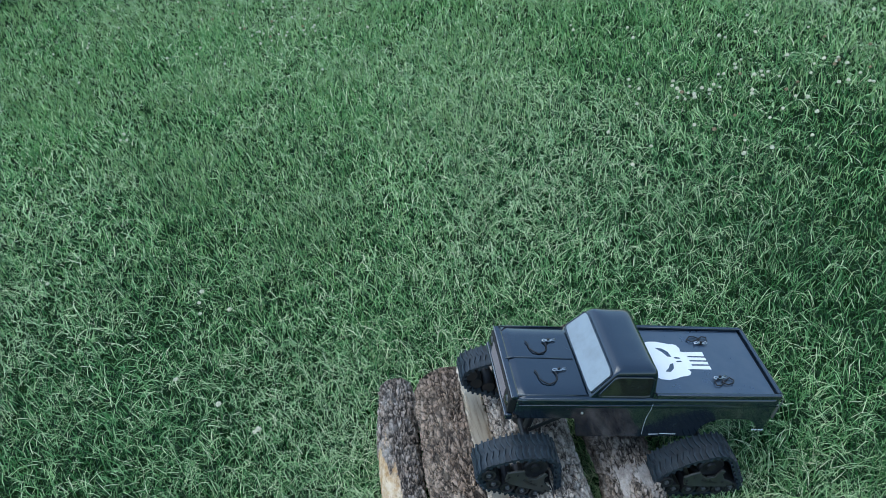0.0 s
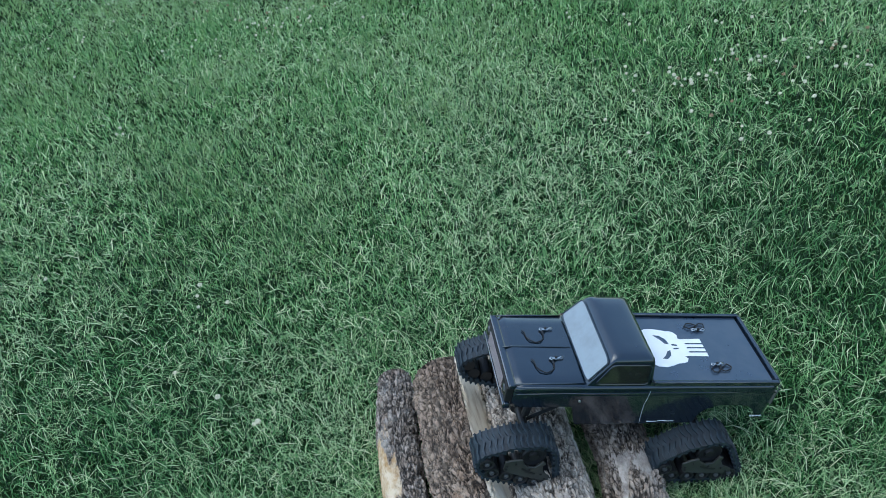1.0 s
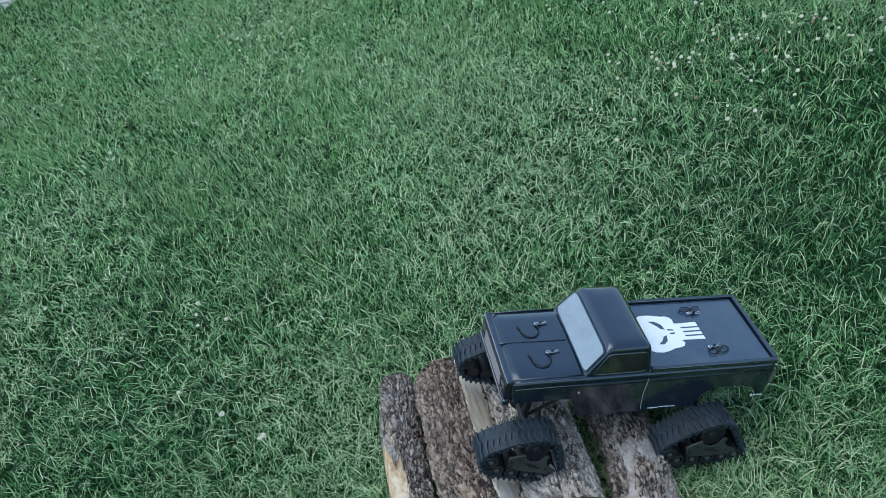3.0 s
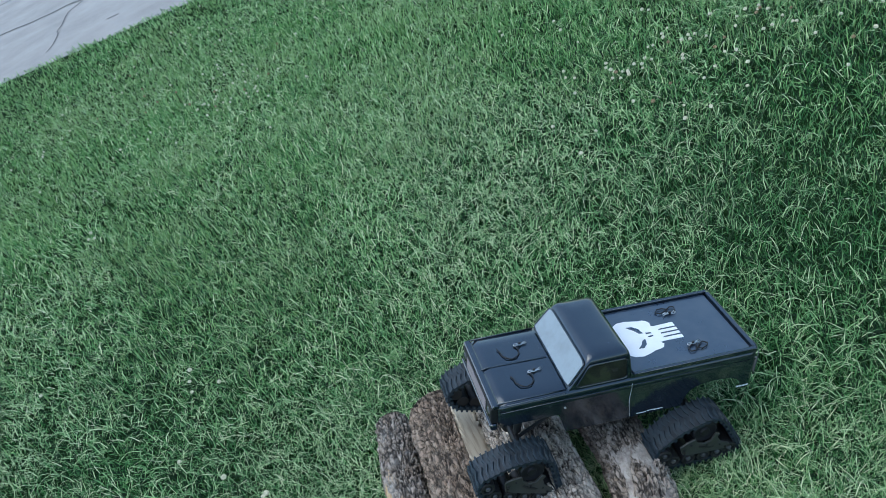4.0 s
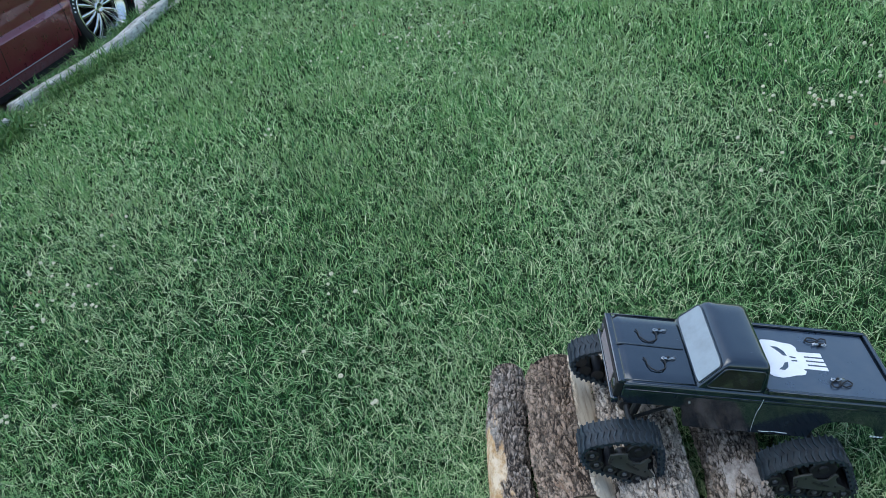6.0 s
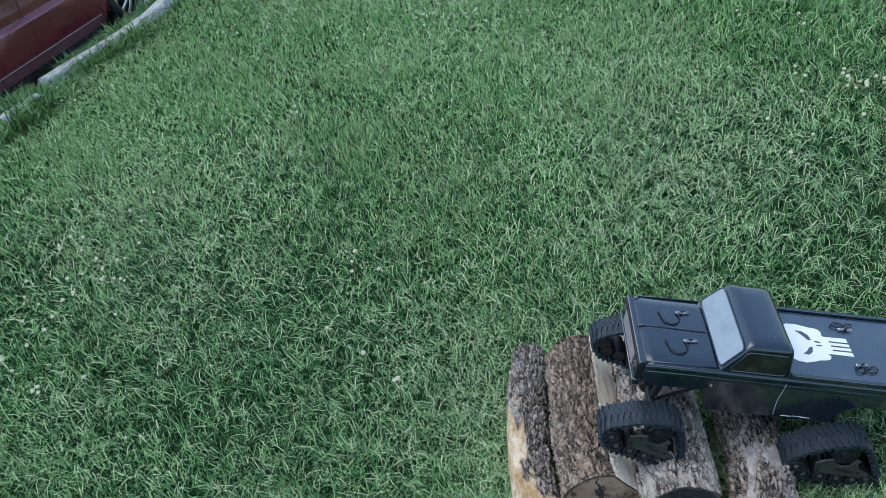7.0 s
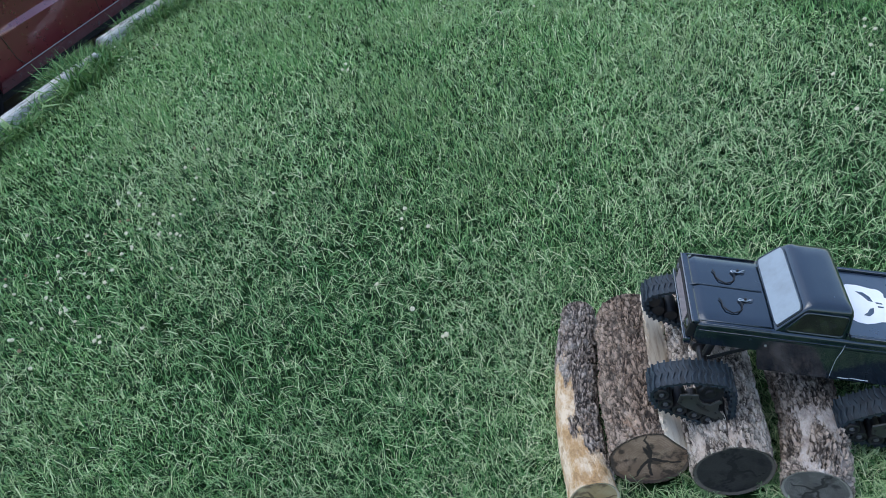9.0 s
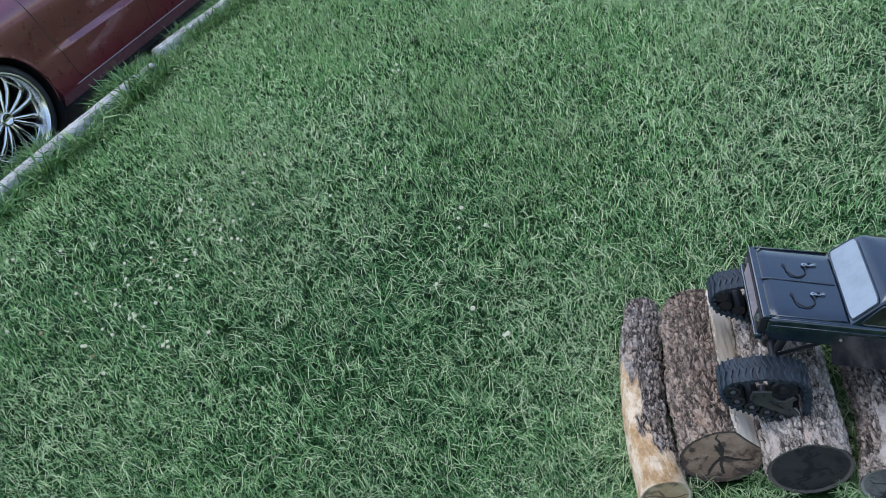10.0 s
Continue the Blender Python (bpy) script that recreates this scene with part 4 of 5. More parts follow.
def flank(z, s):
    """How far the car's side lies in from its widest line, by height."""
    ridge = smoothstep(0.72, 1.7, s) * smoothstep(2.85, 2.3, s)
    table = [(0.165, 0.110), (0.245, 0.056), (0.262, 0.047), (0.27, 0.046), (0.40, 0.043 - 0.020 * ridge), (0.488, 0.040 - 0.034 * ridge), (0.497, 0.040 - 0.036 * ridge), (0.535, 0.038 + 0.014 * ridge), (0.60, 0.030 + 0.012 * ridge), (0.70, 0.010), (0.78, 0.0), (0.86, 0.014), (0.90, 0.035), (0.94, 0.07)]
    for (z0, y0), (z1, y1) in zip(table, table[1:]):
        if z <= z1:
            f = max(0.0, (z - z0) / (z1 - z0))
            return y0 + (y1 - y0) * f
    return table[-1][1]


bm = bmesh.new()
S0, S1 = -0.55, 3.74
stations = sorted({S0 + (S1 - S0) * i / 130 for i in range(131)} | {h + 0.385 * math.cos(radians(a)) for h in HUBS for a in range(0, 181, 8)})
zs = [0.165, 0.20, 0.245, 0.262, 0.27, 0.34, 0.40, 0.45, 0.488, 0.497, 0.515, 0.535, 0.55, 0.575, 0.60, 0.65, 0.70, 0.76, 0.82, 0.86, 0.90, 0.94]
rows_ = []
for s in stations:
    end = 0.30 * (smoothstep(S0 + 0.5, S0, s) ** 2 + smoothstep(S1 - 0.36, S1, s) ** 2)
    low = car_sill(s)
    top_drop = 0.12 * (smoothstep(S1 - 1.2, S1, s) + 0.4 * smoothstep(S0 + 0.6, S0, s))
    lip = max((0.028 * smoothstep(0.07, 0.0, abs(math.hypot(s - h, low - HUB_Z) - 0.378)) if abs(s - h) < 0.385 else 0) for h in HUBS)
    lft, rgt = [], []
    for z in zs:
        zz = max(z, low)
        y = flank(zz, s) + end
        if zz == low and abs(zz - HUB_Z) < 0.5 and lip:
            y -= 0.008
        zt = zz - top_drop * smoothstep(0.6, 0.94, zz)
        lft.append((s, y, zt))
        rgt.append((s, CAR_W - y, zt))
    mid = [(s, flank(0.94, s) + end + 0.25, 0.965 - top_drop), (s, CAR_W / 2, 0.985 - top_drop), (s, CAR_W - flank(0.94, s) - end - 0.25, 0.965 - top_drop)]
    rows_.append([bm.verts.new(p) for p in lft + mid + rgt[::-1]])
for a, b in zip(rows_, rows_[1:]):
    for i in range(len(a) - 1):
        bm.faces.new((a[i], b[i], b[i + 1], a[i + 1]))
bm.faces.new(rows_[0])
bm.faces.new(rows_[-1])
bmesh.ops.remove_doubles(bm, verts=bm.verts, dist=1e-5)
bmesh.ops.recalc_face_normals(bm, faces=bm.faces)
car_body = part("body", bm, red_paint, car)
car_body.data.polygons.foreach_set("use_smooth", [True] * len(car_body.data.polygons))
car_body.data.set_sharp_from_angle(angle=radians(28))
# cabin
bm = bmesh.new()
prev = None
for z, s0, s1, w in ((0.92, 0.25, 3.0, 0.06), (0.98, 0.32, 2.85, 0.10), (1.32, 0.95, 2.15, 0.24), (1.38, 1.08, 2.02, 0.30), (1.40, 1.25, 1.85, 0.42)):
    vs = [bm.verts.new(p) for p in ((s0, w, z), (s1, w, z), (s1 + 0.04, CAR_W / 2, z), (s1, CAR_W - w, z), (s0, CAR_W - w, z), (s0 - 0.04, CAR_W / 2, z))]
    if prev:
        for i in range(6):
            bm.faces.new((prev[i], prev[(i + 1) % 6], vs[(i + 1) % 6], vs[i]))
    prev = vs
bm.faces.new(prev)
bmesh.ops.recalc_face_normals(bm, faces=bm.faces)
part("cabin", bm, red_paint, car)
for y0, y1 in ((0.105, 0.232), (CAR_W - 0.105, CAR_W - 0.232)):
    for a, b, c, d in ((0.50, 1.48, 1.40, 0.98), (1.56, 2.66, 2.10, 1.48)):
        bm = bmesh.new()
        out = -0.008 if y0 < 1 else 0.008
        vs = [bm.verts.new(p) for p in ((a, y0 + out, 0.995), (b, y0 + out, 0.995), (c, y1 + out, 1.30), (d, y1 + out, 1.30))]
        f = bm.faces.new(vs)
        r = bmesh.ops.extrude_face_region(bm, geom=[f])
        bmesh.ops.translate(bm, vec=(0, -out * 1.5, 0), verts=[v for v in r["geom"] if isinstance(v, bmesh.types.BMVert)])
        bmesh.ops.recalc_face_normals(bm, faces=bm.faces)
        part("window", bm, dark_glass, car)
# bright strip and dark underside of the sill
bm = tube(bmesh.new(), [(s, flank(0.262, s) + 0.001, 0.264) for s in [0.98 + 0.1 * k for k in range(17)]], 0.0042, 6)
part("sill_strip", bm, grey_trim, car, "thin bright sill strip")
bm = bmesh.new()
box(bm, 0.80, 2.68, 0.115, CAR_W - 0.115, 0.12, 0.24, 0.03)
box(bm, -0.45, 3.60, 0.45, CAR_W - 0.35, 0.22, 0.5, 0.02)
part("underbody", bm, black_plastic, car)
# door seams: narrow dark grooves along the flank
for s0, lean in ((1.03, 0.10), (1.86, 0.0), (2.60, -0.03)):
    bm = tube(bmesh.new(), [(s0 - lean * smoothstep(0.3, 0.9, z) + (0.05 * smoothstep(0.34, 0.25, z) if lean > 0.05 else 0), flank(z, s0) - 0.0005, z) for z in [0.275 + 0.02 * k for k in range(33)]], 0.0028, 4)
    part("door_seam", bm, black_plastic, car)
# arch edge mouldings
for h in HUBS:
    bm = tube(bmesh.new(), [(h + 0.384 * math.cos(radians(a)), flank(max(HUB_Z + 0.377 * math.sin(radians(a)), 0.2), h) + 0.002, HUB_Z + 0.377 * math.sin(radians(a))) for a in range(-15, 196, 5)], 0.008, 6)
    part("arch_lip", bm, red_paint, car, smooth=True)
    bm = bmesh.new()
    lathe(bm, [(0.382, 0.03), (0.382, 0.30), (0.02, 0.32)], 40, False)
    bmesh.ops.transform(bm, matrix=Matrix.Translation((h, 0, HUB_Z)), verts=bm.verts)
    part("wheel_well", bm, black_plastic, car)
# wheels: low tyre, deep chrome rim, paired spokes
tyre_me = ready("wheel", lathe(bmesh.new(), [(RIM - 0.012, 0.23), (RIM + 0.01, 0.235), (TYRE - 0.012, 0.225), (TYRE, 0.20), (TYRE, 0.05), (TYRE - 0.010, 0.024), (TYRE - 0.03, 0.014), (RIM + 0.012, 0.012), (RIM - 0.004, 0.020)], 64, False), tyre_rubber, True)
rim_me = ready("rim", lathe(bmesh.new(), [(RIM, 0.21), (RIM + 0.003, 0.020), (RIM + 0.006, 0.010), (RIM - 0.002, 0.006), (RIM - 0.012, 0.008), (RIM - 0.018, 0.016), (RIM - 0.030, 0.040), (RIM - 0.055, 0.085), (RIM - 0.062, 0.12), (RIM - 0.064, 0.20)], 64, False), chrome, True)
spoke_bm = bmesh.new()
for s in (-1, 1):
    vs = []
    for r, off, hw, y in ((0.035, 0.010, 0.013, 0.050), (0.10, 0.024, 0.018, 0.040), (0.17, 0.040, 0.022, 0.044), (0.236, 0.056, 0.026, 0.070)):
        vs.append([spoke_bm.verts.new(p) for p in ((s * (off - hw), y + 0.018, r), (s * (off - hw * 0.4), y, r), (s * (off + hw * 0.4), y, r), (s * (off + hw), y + 0.018, r))])
    for a, b in zip(vs, vs[1:]):
        for i in range(3):
            spoke_bm.faces.new((a[i], a[i + 1], b[i + 1], b[i]))
        spoke_bm.faces.new((a[3], a[0], b[0], b[3]))
tube(spoke_bm, [(0.058 * math.sin(a), 0.072, 0.224 + 0.014 * math.cos(a)) for a in [-1.5 + 0.3 * k for k in range(11)]], 0.010, 6)
bmesh.ops.recalc_face_normals(spoke_bm, faces=spoke_bm.faces)
spoke_me = ready("spoke", spoke_bm, chrome, True)
cap_me = ready("hub_cap", lathe(bmesh.new(), [(0.050, 0.075), (0.048, 0.046), (0.040, 0.038), (0.030, 0.036), (0.028, 0.042), (0.002, 0.040)], 24), chrome, True)
drum_me = ready("brake_drum", lathe(bmesh.new(), [(0.02, 0.16), (0.15, 0.16), (0.16, 0.13), (0.14, 0.12), (0.02, 0.12)], 32), black_plastic)
mark_bm = bmesh.new()
for k in range(7):
    a = radians(146 + k * 5.5)
    m = Matrix.Translation(((RIM + 0.034) * math.cos(a), 0.0125, (RIM + 0.034) * math.sin(a))) @ Euler((0, -a + math.pi / 2, 0)).to_matrix().to_4x4()
    r = bmesh.ops.create_cube(mark_bm, size=1.0)
    bmesh.ops.transform(mark_bm, matrix=m @ Matrix.Diagonal((0.012, 0.003, 0.018, 1)), verts=r["verts"])
mark_me = ready("sidewall_bar", mark_bm, white_paint)
for h in HUBS:
    for far in (0, 1):
        w = new("wheel", tyre_me)
        w.parent = car
        w.matrix_local = Matrix.Translation((h, CAR_W - 0.045 if far else 0.045, HUB_Z)) @ (Matrix.Rotation(math.pi, 4, "Z") if far else Matrix.Rotation(radians(12), 4, "Y"))
        for nm, me in (("rim", rim_me), ("hub_cap", cap_me), ("brake_drum", drum_me)) + ((("sidewall_bar", mark_me),) if h > 1 and not far else ()):
            o = new(nm, me)
            o.parent = w
        for k in range(8):
            o = new("spoke", spoke_me)
            o.parent = w
            o.matrix_local = Matrix.Rotation(2 * math.pi * k / 8, 4, "Y")

# ---- clover flowers ----
def clover(faded):
    head = bmesh.new()
    for k in range(34):
        z = 1 - 1.75 * (k + 0.5) / 34
        a = k * 2.39996
        r = math.sqrt(max(0.0, 1 - z * z))
        d = Vector((r * math.cos(a), r * math.sin(a), z * 0.85))
        up = Vector((-math.sin(a), math.cos(a), 0))
        tip, mid = d * 0.0078, d * 0.0050
        w = up * 0.0022
        t = d.cross(up).normalized() * 0.0022
        v = [head.verts.new(p) for p in (mid * 0.4, mid + w, mid + t, mid - w, mid - t, tip)]
        for i in range(4):
            head.faces.new((v[0], v[1 + i], v[1 + (i + 1) % 4]))
            head.faces.new((v[5], v[1 + (i + 1) % 4], v[1 + i]))
    bmesh.ops.recalc_face_normals(head, faces=head.faces)
    bmesh.ops.translate(head, vec=(0.004, 0, 0.058), verts=head.verts)
    f = tagged(new("clover_flower"), "faded brown clover flower on a thin stem" if faded else "white clover flower on a thin stem", "clover flower", "clover flowers in the lawn")
    part("flower_head", head, petal_old if faded else petal, f)
    part("stem", tube(bmesh.new(), [(0, 0, -0.012), (0.001, 0.001, 0.02), (0.003, 0, 0.04), (0.004, 0, 0.056)], 0.0009, 5), stem_mat, f)
    return f


rng = np.random.default_rng(11)
flower_white, flower_faded = clover(False), clover(True)
# patches: centre x, y, spread along x and y, number
PATCHES = [(2.125, 1.995, 0.24, 0.3, 26), (2.381, 1.605, 0.28, 0.34, 20), (1.824, 2.04, 0.12, 0.18, 7), (0.299, 5.406, 0.55, 0.45, 32), (0.515, 4.046, 0.2, 0.18, 12), (-1.521, 2.015, 0.22, 0.22, 22), (-1.332, 2.385, 0.25, 0.2, 12), (0.365, 4.382, 0.55, 0.4, 20), (1.801, 2.026, 0.2, 0.2, 10), (-1.376, 1.94, 0.25, 0.2, 8), (-1.861, 4.487, 0.2, 0.2, 6), (0.412, 3.936, 0.3, 0.25, 10)]
spots = [
    (-2.329, 2.481), (-2.036, 2.427), (-1.755, 3.023), (-1.734, 1.962), (-1.625, 1.666), (-1.586, 1.736), (-1.566, 1.878), (-1.557, 1.871), (-1.532, 1.671), (-1.506, 2.156), (-1.469, 1.766), (-1.446, 1.753), (-1.444, 2.488), (-1.346, 2.487), (-1.328, 2.208), (-1.294, 2.096), (-1.294, 2.099), (-1.267, 1.553), (-1.265, 1.55), (-1.265, 1.553), (-1.191, 2.147), (-1.189, 2.152), (-1.094, 1.521), (-1.079, 1.861), (-1.078, 2.083), (-1.066, 2.069), (-0.667, 4.757), (-0.665, 4.764), (-0.639, 4.641), (-0.451, 3.229), (-0.446, 3.234), (-0.432, 3.192), (-0.284, 1.469), (-0.203, 1.791), (-0.191, 1.808), (-0.189, 1.287), (-0.18, 1.73), (-0.096, 1.159), (-0.091, 1.164), (-0.089, 1.694), (-0.005, 4.111), (0.037, 4.653), (0.089, 4.067), (0.137, 5.986), (0.198, 5.634), (0.318, 4.136), (0.32, 4.104), (0.401, 4.066), (0.409, 4.608), (0.433, 5.459), (0.501, 4.391), (0.546, 3.838), (0.604, 3.837), (0.609, 3.89), (0.609, 3.897), (0.642, 4.767), (0.645, 3.73), (1.045, 3.577), (1.309, 1.709), (1.381, 1.964), (1.468, 3.353), (1.616, 2.243), (1.633, 2.181), (1.646, 2.3), (1.67, 1.569), (1.674, 2.87), (1.689, 2.943), (1.717, 1.647), (1.741, 1.549), (1.743, 2.039), (1.755, 2.005), (1.756, 2.086), (1.76, 1.999), (1.767, 2.081), (1.816, 2.014), (1.82, 2.462), (1.913, 1.892), (1.958, 2.101), (2.032, 2.015), (2.058, 1.996), (2.061, 2.02), (2.099, 1.975), (2.156, 2.381), (2.173, 1.354), (2.206, 1.908), (2.317, 1.742), (2.32, 1.737), (2.349, 2.498), (2.356, 1.426), (2.368, 1.959), (2.476, 1.741), (2.719, 1.827), (-2.13, 4.66), (-2.10, 4.70), (-2.06, 4.58), (-2.02, 4.44), (-1.97, 4.40),
]
for cx, cy, sx, sy, count in PATCHES:
    spots += [(float(cx + sx * rng.normal()), float(cy + sy * rng.normal())) for _ in range(count)]
used = {False: 0, True: 0}
for k, (x, y) in enumerate(spots):
    if not bool(on_lawn(np.array(x), np.array(y), -0.35, -0.1)):
        continue
    faded = k >= 92 and rng.random() < 0.22
    src = flower_faded if faded else flower_white
    m = pose(x, y, float(rng.uniform(0.002, 0.022)), float(rng.uniform(-14, 14)), float(rng.uniform(-14, 14)), float(rng.uniform(0, 360)))
    m = m @ Matrix.Scale(float(rng.uniform(0.80, 1.20)), 4)
    if used[faded] == 0:
        src.matrix_basis = m
    else:
        copy_thing(src, m).scale = m.to_scale()
    used[faded] += 1

# ---- lawn blades ----
rng = np.random.default_rng(7)


def clear_of_logs(x, y):
    ok = np.ones(len(x), bool)
    for pts in LOGS.values():
        for (xa, ya, ra), (xb, yb, rb) in zip(pts, pts[1:]):
            dx, dy = xb - xa, yb - ya
            t = np.clip(((x - xa) * dx + (y - ya) * dy) / (dx * dx + dy * dy), 0, 1)
            ok &= np.hypot(x - xa - t * dx, y - ya - t * dy) > 0.62 * ra
    return ok


def waves(x, y, seed, scale):
    """Soft random hills over the lawn, about -1 to 1."""
    r = np.random.default_rng(seed)
    total_ = np.zeros_like(x)
    for _ in range(9):
        a, f, p = r.uniform(0, 2 * np.pi), scale * r.uniform(0.6, 1.9), r.uniform(0, 2 * np.pi)
        total_ += np.sin((x * np.cos(a) + y * np.sin(a)) * f + p)
    return total_ / 3.2


def fan(n, near, far, half):
    """Points strewn over a fan of lawn, thinning with the square of the distance."""
    d = near * (far / near) ** rng.random(n)
    a = rng.uniform(-half, half, n) + 0.06
    return 0.25 + d * np.sin(a), -0.45 + d * np.cos(a), d


def blades(x, y, d, length, width, lean_lo, lean_hi, curl_hi, lift=0.0, wide=1.7):
    """Bent, tapering blades rooted at the points."""
    n = len(x)
    grow = np.clip(d / 2.6, 0.7, 1.7)
    clump = waves(x, y, 3, 9.0)
    L = length * rng.uniform(0.45, 1.4, n) * np.clip(grow, 0.9, 1.15) * (1 + 0.22 * clump)
    W = width * rng.uniform(0.6, 1.35, n) * np.clip(d / 2.6, 0.7, wide)
    th = rng.uniform(0, 2 * np.pi, n) + 0.8 * waves(x, y, 5, 6.0)
    lean = rng.uniform(lean_lo, lean_hi, n)
    l2 = np.minimum(lean + rng.uniform(0.0, curl_hi, n), 1.85)
    hx, hy = np.cos(th), np.sin(th)
    base = np.stack([x, y, rng.uniform(-0.012, 0.004, n) + lift * rng.random(n)], 1)
    out = np.stack([hx, hy, np.zeros(n)], 1)
    tw = rng.uniform(-0.9, 0.9, n)
    side = np.stack([-hy * np.cos(tw), hx * np.cos(tw), np.sin(tw)], 1)
    up = np.array([0, 0, 1.0])
    p1 = base + (L * 0.5)[:, None] * (np.sin(lean)[:, None] * out + np.cos(lean)[:, None] * up)
    p2 = p1 + (L * 0.5)[:, None] * (np.sin(l2)[:, None] * out + np.cos(l2)[:, None] * up)
    p2[:, 2] = np.maximum(p2[:, 2], 0.002)
    w = (W / 2)[:, None] * side
    return np.stack([base - w * 0.8, base + w * 0.8, p1 + w, p1 - w, p2], 1)


def blade_object(name, v, mat, label):
    n = len(v)
    base = np.arange(n)[:, None] * 5
    loops = (base + np.array([0, 1, 2, 3, 3, 2, 4])[None]).ravel()
    start = (np.arange(n)[:, None] * 7 + np.array([0, 4])[None]).ravel()
    total = np.tile([4, 3], n)
    return tagged(raw_mesh(name, v.reshape(-1, 3), start, total, loops, mat), label, "grass", kind="stuff")


def strewn(n, near, far, half, **kw):
    x, y, d = fan(n, near, far, half)
    ok = on_lawn(x, y) & clear_of_logs(x, y) & (rng.random(n) < np.clip(1.35 - 0.14 * d, 0.3, 1.0))
    return blades(x[ok], y[ok], d[ok], **kw)


turf = strewn(330000, 0.95, 9.2, 1.15, length=0.042, width=0.0038, lean_lo=0.1, lean_hi=1.0, curl_hi=0.7, wide=2.0)
# lusher grass, also lightened with distance: far lawn's light put into its colour
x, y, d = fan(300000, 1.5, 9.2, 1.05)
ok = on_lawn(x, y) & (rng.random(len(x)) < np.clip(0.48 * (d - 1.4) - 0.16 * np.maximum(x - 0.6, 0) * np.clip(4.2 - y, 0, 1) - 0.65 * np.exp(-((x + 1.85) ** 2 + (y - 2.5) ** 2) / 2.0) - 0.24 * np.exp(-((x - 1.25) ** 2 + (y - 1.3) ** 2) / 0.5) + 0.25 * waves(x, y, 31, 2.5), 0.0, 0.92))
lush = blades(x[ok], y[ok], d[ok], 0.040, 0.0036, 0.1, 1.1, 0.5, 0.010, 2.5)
# with distance the blades turn evener and paler, haze put into their colour
def hazed(v):
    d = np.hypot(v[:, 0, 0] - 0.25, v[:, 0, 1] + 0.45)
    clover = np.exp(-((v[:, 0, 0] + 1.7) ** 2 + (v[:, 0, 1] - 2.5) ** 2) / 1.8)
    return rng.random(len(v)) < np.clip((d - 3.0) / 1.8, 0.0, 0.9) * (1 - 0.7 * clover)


in_turf, in_lush = hazed(turf), hazed(lush)
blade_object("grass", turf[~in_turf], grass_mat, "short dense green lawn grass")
blade_object("lush_lit_grass", lush[~in_lush], lush_lit_mat, "lush lawn grass, lightened with distance by its colour")
blade_object("hazed_grass", np.concatenate([turf[in_turf], lush[in_lush]]), hazed_mat, "light green lawn grass, distance haze put into its colour")
# runners: pale blades that spring star-wise from one point, thick in dry patches and near by
x, y, d = fan(42000, 0.95, 9.0, 1.15)
share = np.clip(0.42 + 0.28 * d, 0.55, 0.95) * np.clip(1.5 - 0.20 * d, 0.6, 1.0) * np.clip(0.8 + 0.5 * waves(x, y, 17, 2.2), 0.3, 1.0)
share *= np.clip(1.1 - 0.95 * np.maximum(x - 0.55, 0) * np.clip(2.2 - y, 0.25, 1), 0.12, 1.0) * (1 - 0.65 * np.exp(-((x + 1.3) ** 2 + (y - 1.6) ** 2) / 1.2))
ok = on_lawn(x, y) & clear_of_logs(x, y) & (rng.random(len(x)) < share)
x, y, d = (np.repeat(k[ok], 5) + s for k, s in ((x, rng.normal(0, 0.004, ok.sum() * 5)), (y, rng.normal(0, 0.004, ok.sum() * 5)), (d, 0.0)))
wisps = blades(x, y, np.minimum(d, 3.4), 0.044, 0.0025, 0.6, 1.45, 0.15, 0.020)
blade_object("grass_runners", wisps, runner_mat, "pale straggling runners of the lawn grass")
# stems: long thin stolons that wander over the turf
def stems(n_stems, near, far):
    x, y, d = fan(n_stems, near, far, 1.1)
    ok = on_lawn(x, y) & clear_of_logs(x, y) & (rng.random(n_stems) < np.clip(0.75 + 0.6 * waves(x, y, 17, 2.2), 0.15, 1.0) * np.clip(1.1 - 0.8 * np.maximum(x - 0.6, 0) * np.clip(2.2 - y, 0.2, 1), 0.2, 1.0) * (1 - 0.5 * np.exp(-((x + 1.3) ** 2 + (y - 1.6) ** 2) / 1.2)))
    x, y, d = x[ok], y[ok], d[ok]
    n = len(x)
    step = rng.uniform(0.008, 0.018, n) * np.clip(d / 2.4, 0.8, 1.5)
    head = rng.uniform(0, 2 * np.pi, n)
    bend = rng.normal(0, 0.06, n)
    top = rng.uniform(0.016, 0.046, n)
    w = 0.0010 * rng.uniform(0.7, 1.3, n) * np.clip(d / 2.0, 0.8, 2.2)
    rows = []
    for k in range(6):
        z = top * np.sin(np.pi * (0.18 + 0.72 * k / 5)) + rng.normal(0, 0.002, n)
        ww = w * (1.0 - 0.13 * k)
        sx, sy = -np.sin(head) * ww, np.cos(head) * ww
        rows += [np.stack([x - sx, y - sy, z], 1), np.stack([x + sx, y + sy, z], 1)]
        x, y, head = x + np.cos(head) * step, y + np.sin(head) * step, head + bend + rng.normal(0, 0.10, n)
    return np.stack(rows, 1)


v = stems(62000, 0.95, 6.5)
n = len(v)
quads = np.array([[2 * k, 2 * k + 1, 2 * k + 3, 2 * k + 2] for k in range(5)])
loops = (np.arange(n)[:, None, None] * 12 + quads[None]).ravel()
tagged(raw_mesh("grass_stems", v.reshape(-1, 3), np.arange(n * 5) * 4, np.full(n * 5, 4), loops, runner_mat), "pale wandering stems of the lawn grass", "grass", kind="stuff")
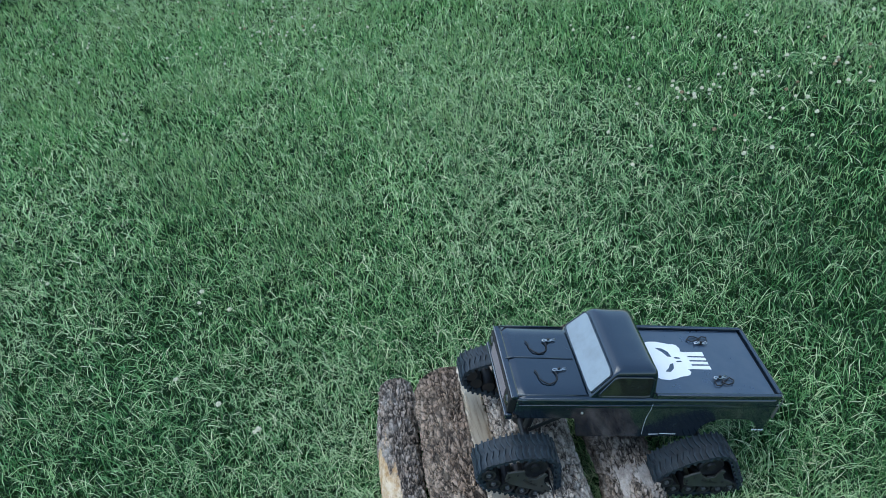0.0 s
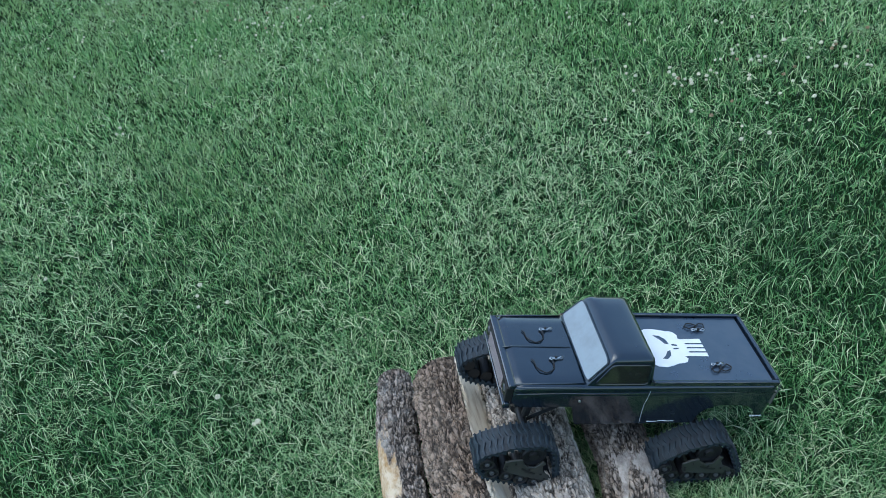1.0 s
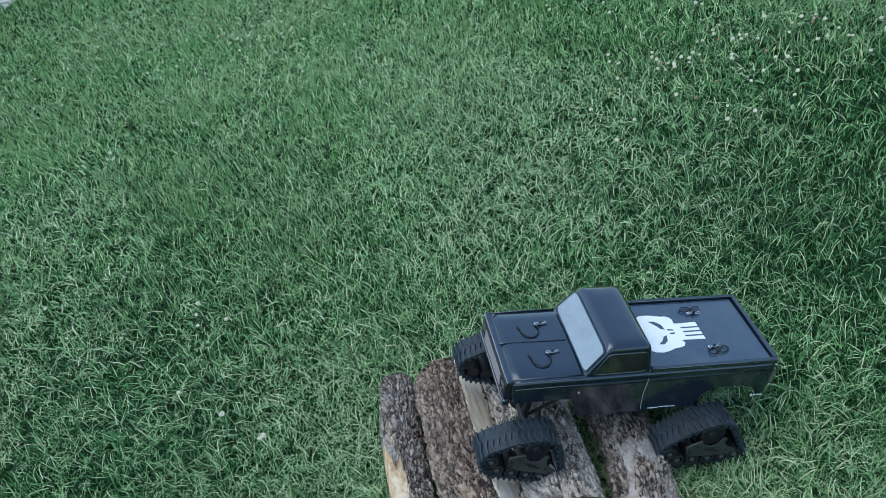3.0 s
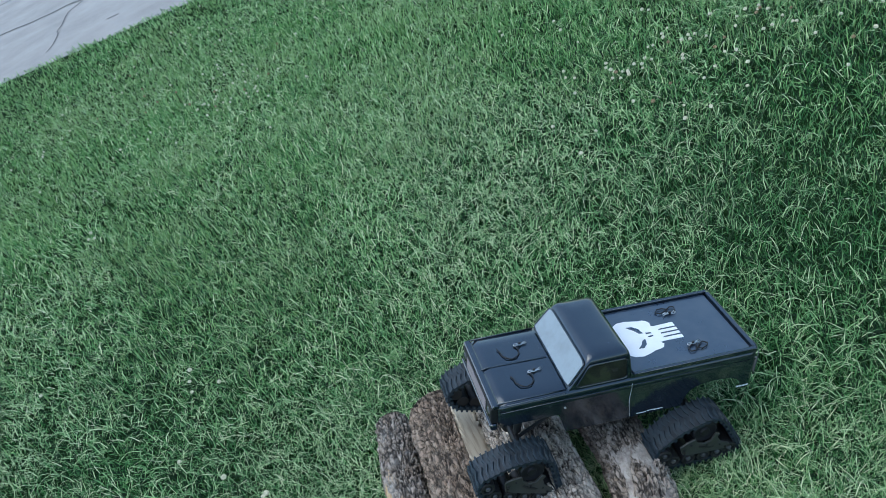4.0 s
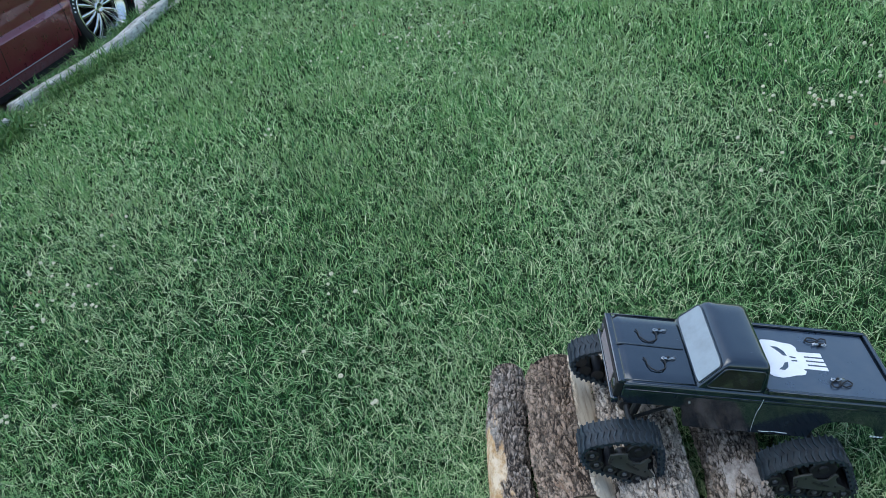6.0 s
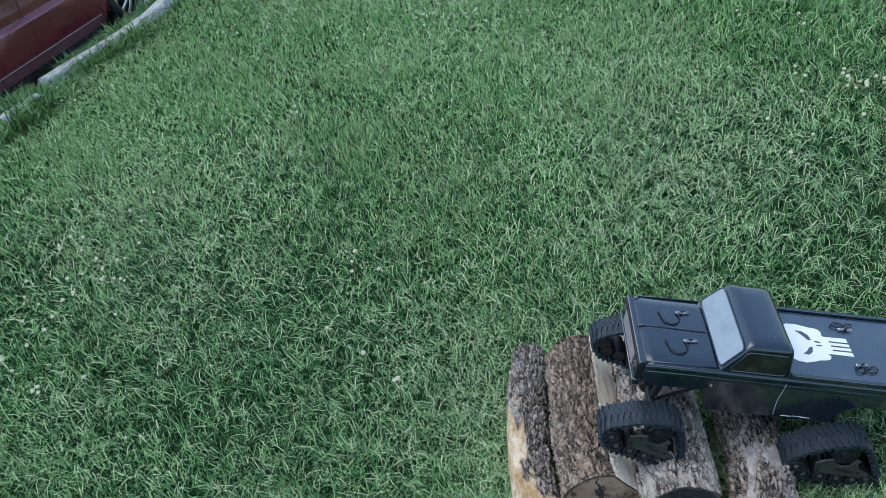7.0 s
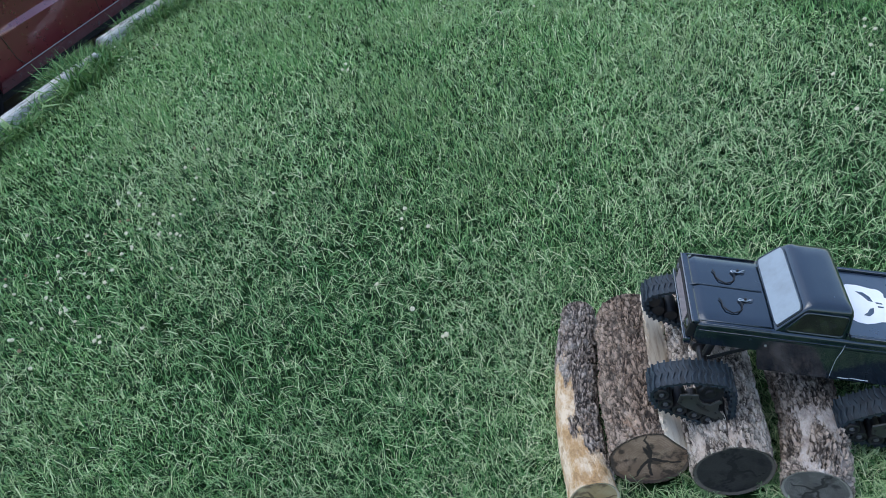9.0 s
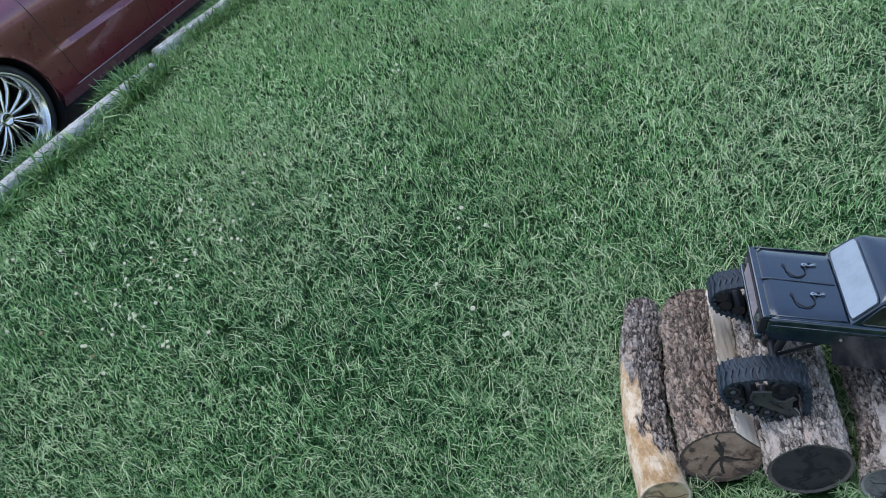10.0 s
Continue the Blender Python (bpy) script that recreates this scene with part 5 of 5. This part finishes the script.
# tall unmown tufts along the timber and the far rim
n = 36000
s = rng.uniform(-2.2, 3.9, n)
run = np.interp(s, (-2.2, 0.4, 1.2, 1.45, 1.7, 1.95, 2.2, 2.5, 2.9, 3.45, 3.9), (-0.25, -0.275, -0.315, -0.20, -0.195, -0.25, -0.285, -0.283, -0.218, -0.138, -0.09))
side = rng.random(n)
o = run + np.where(side < 0.27, -0.140 + rng.normal(0, 0.045, n), np.where(side < 0.95, 0.12 + rng.normal(0, 0.045, n), rng.normal(0, 0.03, n)))
junction = (s > 1.05) & (s < 1.95) & (rng.random(n) < 0.55)
o = np.where(junction, rng.uniform(-0.36, -0.06, n), o)
x, y = EDGE.x + ALONG.x * s + ACROSS.x * o, EDGE.y + ALONG.y * s + ACROSS.y * o
keep = waves(x, y, 21, 6.0) + 0.5 * waves(x, y, 22, 19.0) > rng.uniform(-1.1, 0.6, n) + 0.9 * ((s > 2.0) & (o < run)) + 0.7 * ((s < 1.05) & (o < run)) + 0.4 * (s > 2.3) + 0.8 * (s > 2.9) - 0.5 * junction
tufts = blades(x[keep], y[keep], np.full(keep.sum(), 2.6), 0.140, 0.0094, 0.3, 1.1, 1.2)
n = 700
s = rng.choice([-0.75, -0.35, 0.02, 0.28, 0.52, 0.80, 1.12], n) + rng.normal(0, 0.09, n)
o = np.interp(s, (-2.2, 0.4, 1.2), (-0.25, -0.275, -0.315)) - 0.20 + rng.normal(0, 0.04, n)
x, y = EDGE.x + ALONG.x * s + ACROSS.x * o, EDGE.y + ALONG.y * s + ACROSS.y * o
tufts = np.concatenate([tufts, blades(x, y, np.full(n, 2.6), 0.185, 0.0125, 0.35, 1.0, 1.3)])
blade_object("tall_grass", tufts, tuft_mat, "tall unmown grass along the timber edging")

# the same lawn goes on around and behind
n = 150000
r, a = 9.5 * np.sqrt(rng.uniform(0.0, 1.0, n)), rng.uniform(-np.pi, np.pi, n)
x, y = 0.25 + r * np.sin(a), -0.45 + r * np.cos(a)
ok = on_lawn(x, y) & ((np.abs(a - 0.06) > 1.10) | (r < 0.89))
rest = blades(x[ok], y[ok], np.full(ok.sum(), 2.6), 0.070, 0.028, 0.5, 1.4, 0.4)
blade_object("surrounding_grass", rest, tuft_mat, "green lawn grass all around")
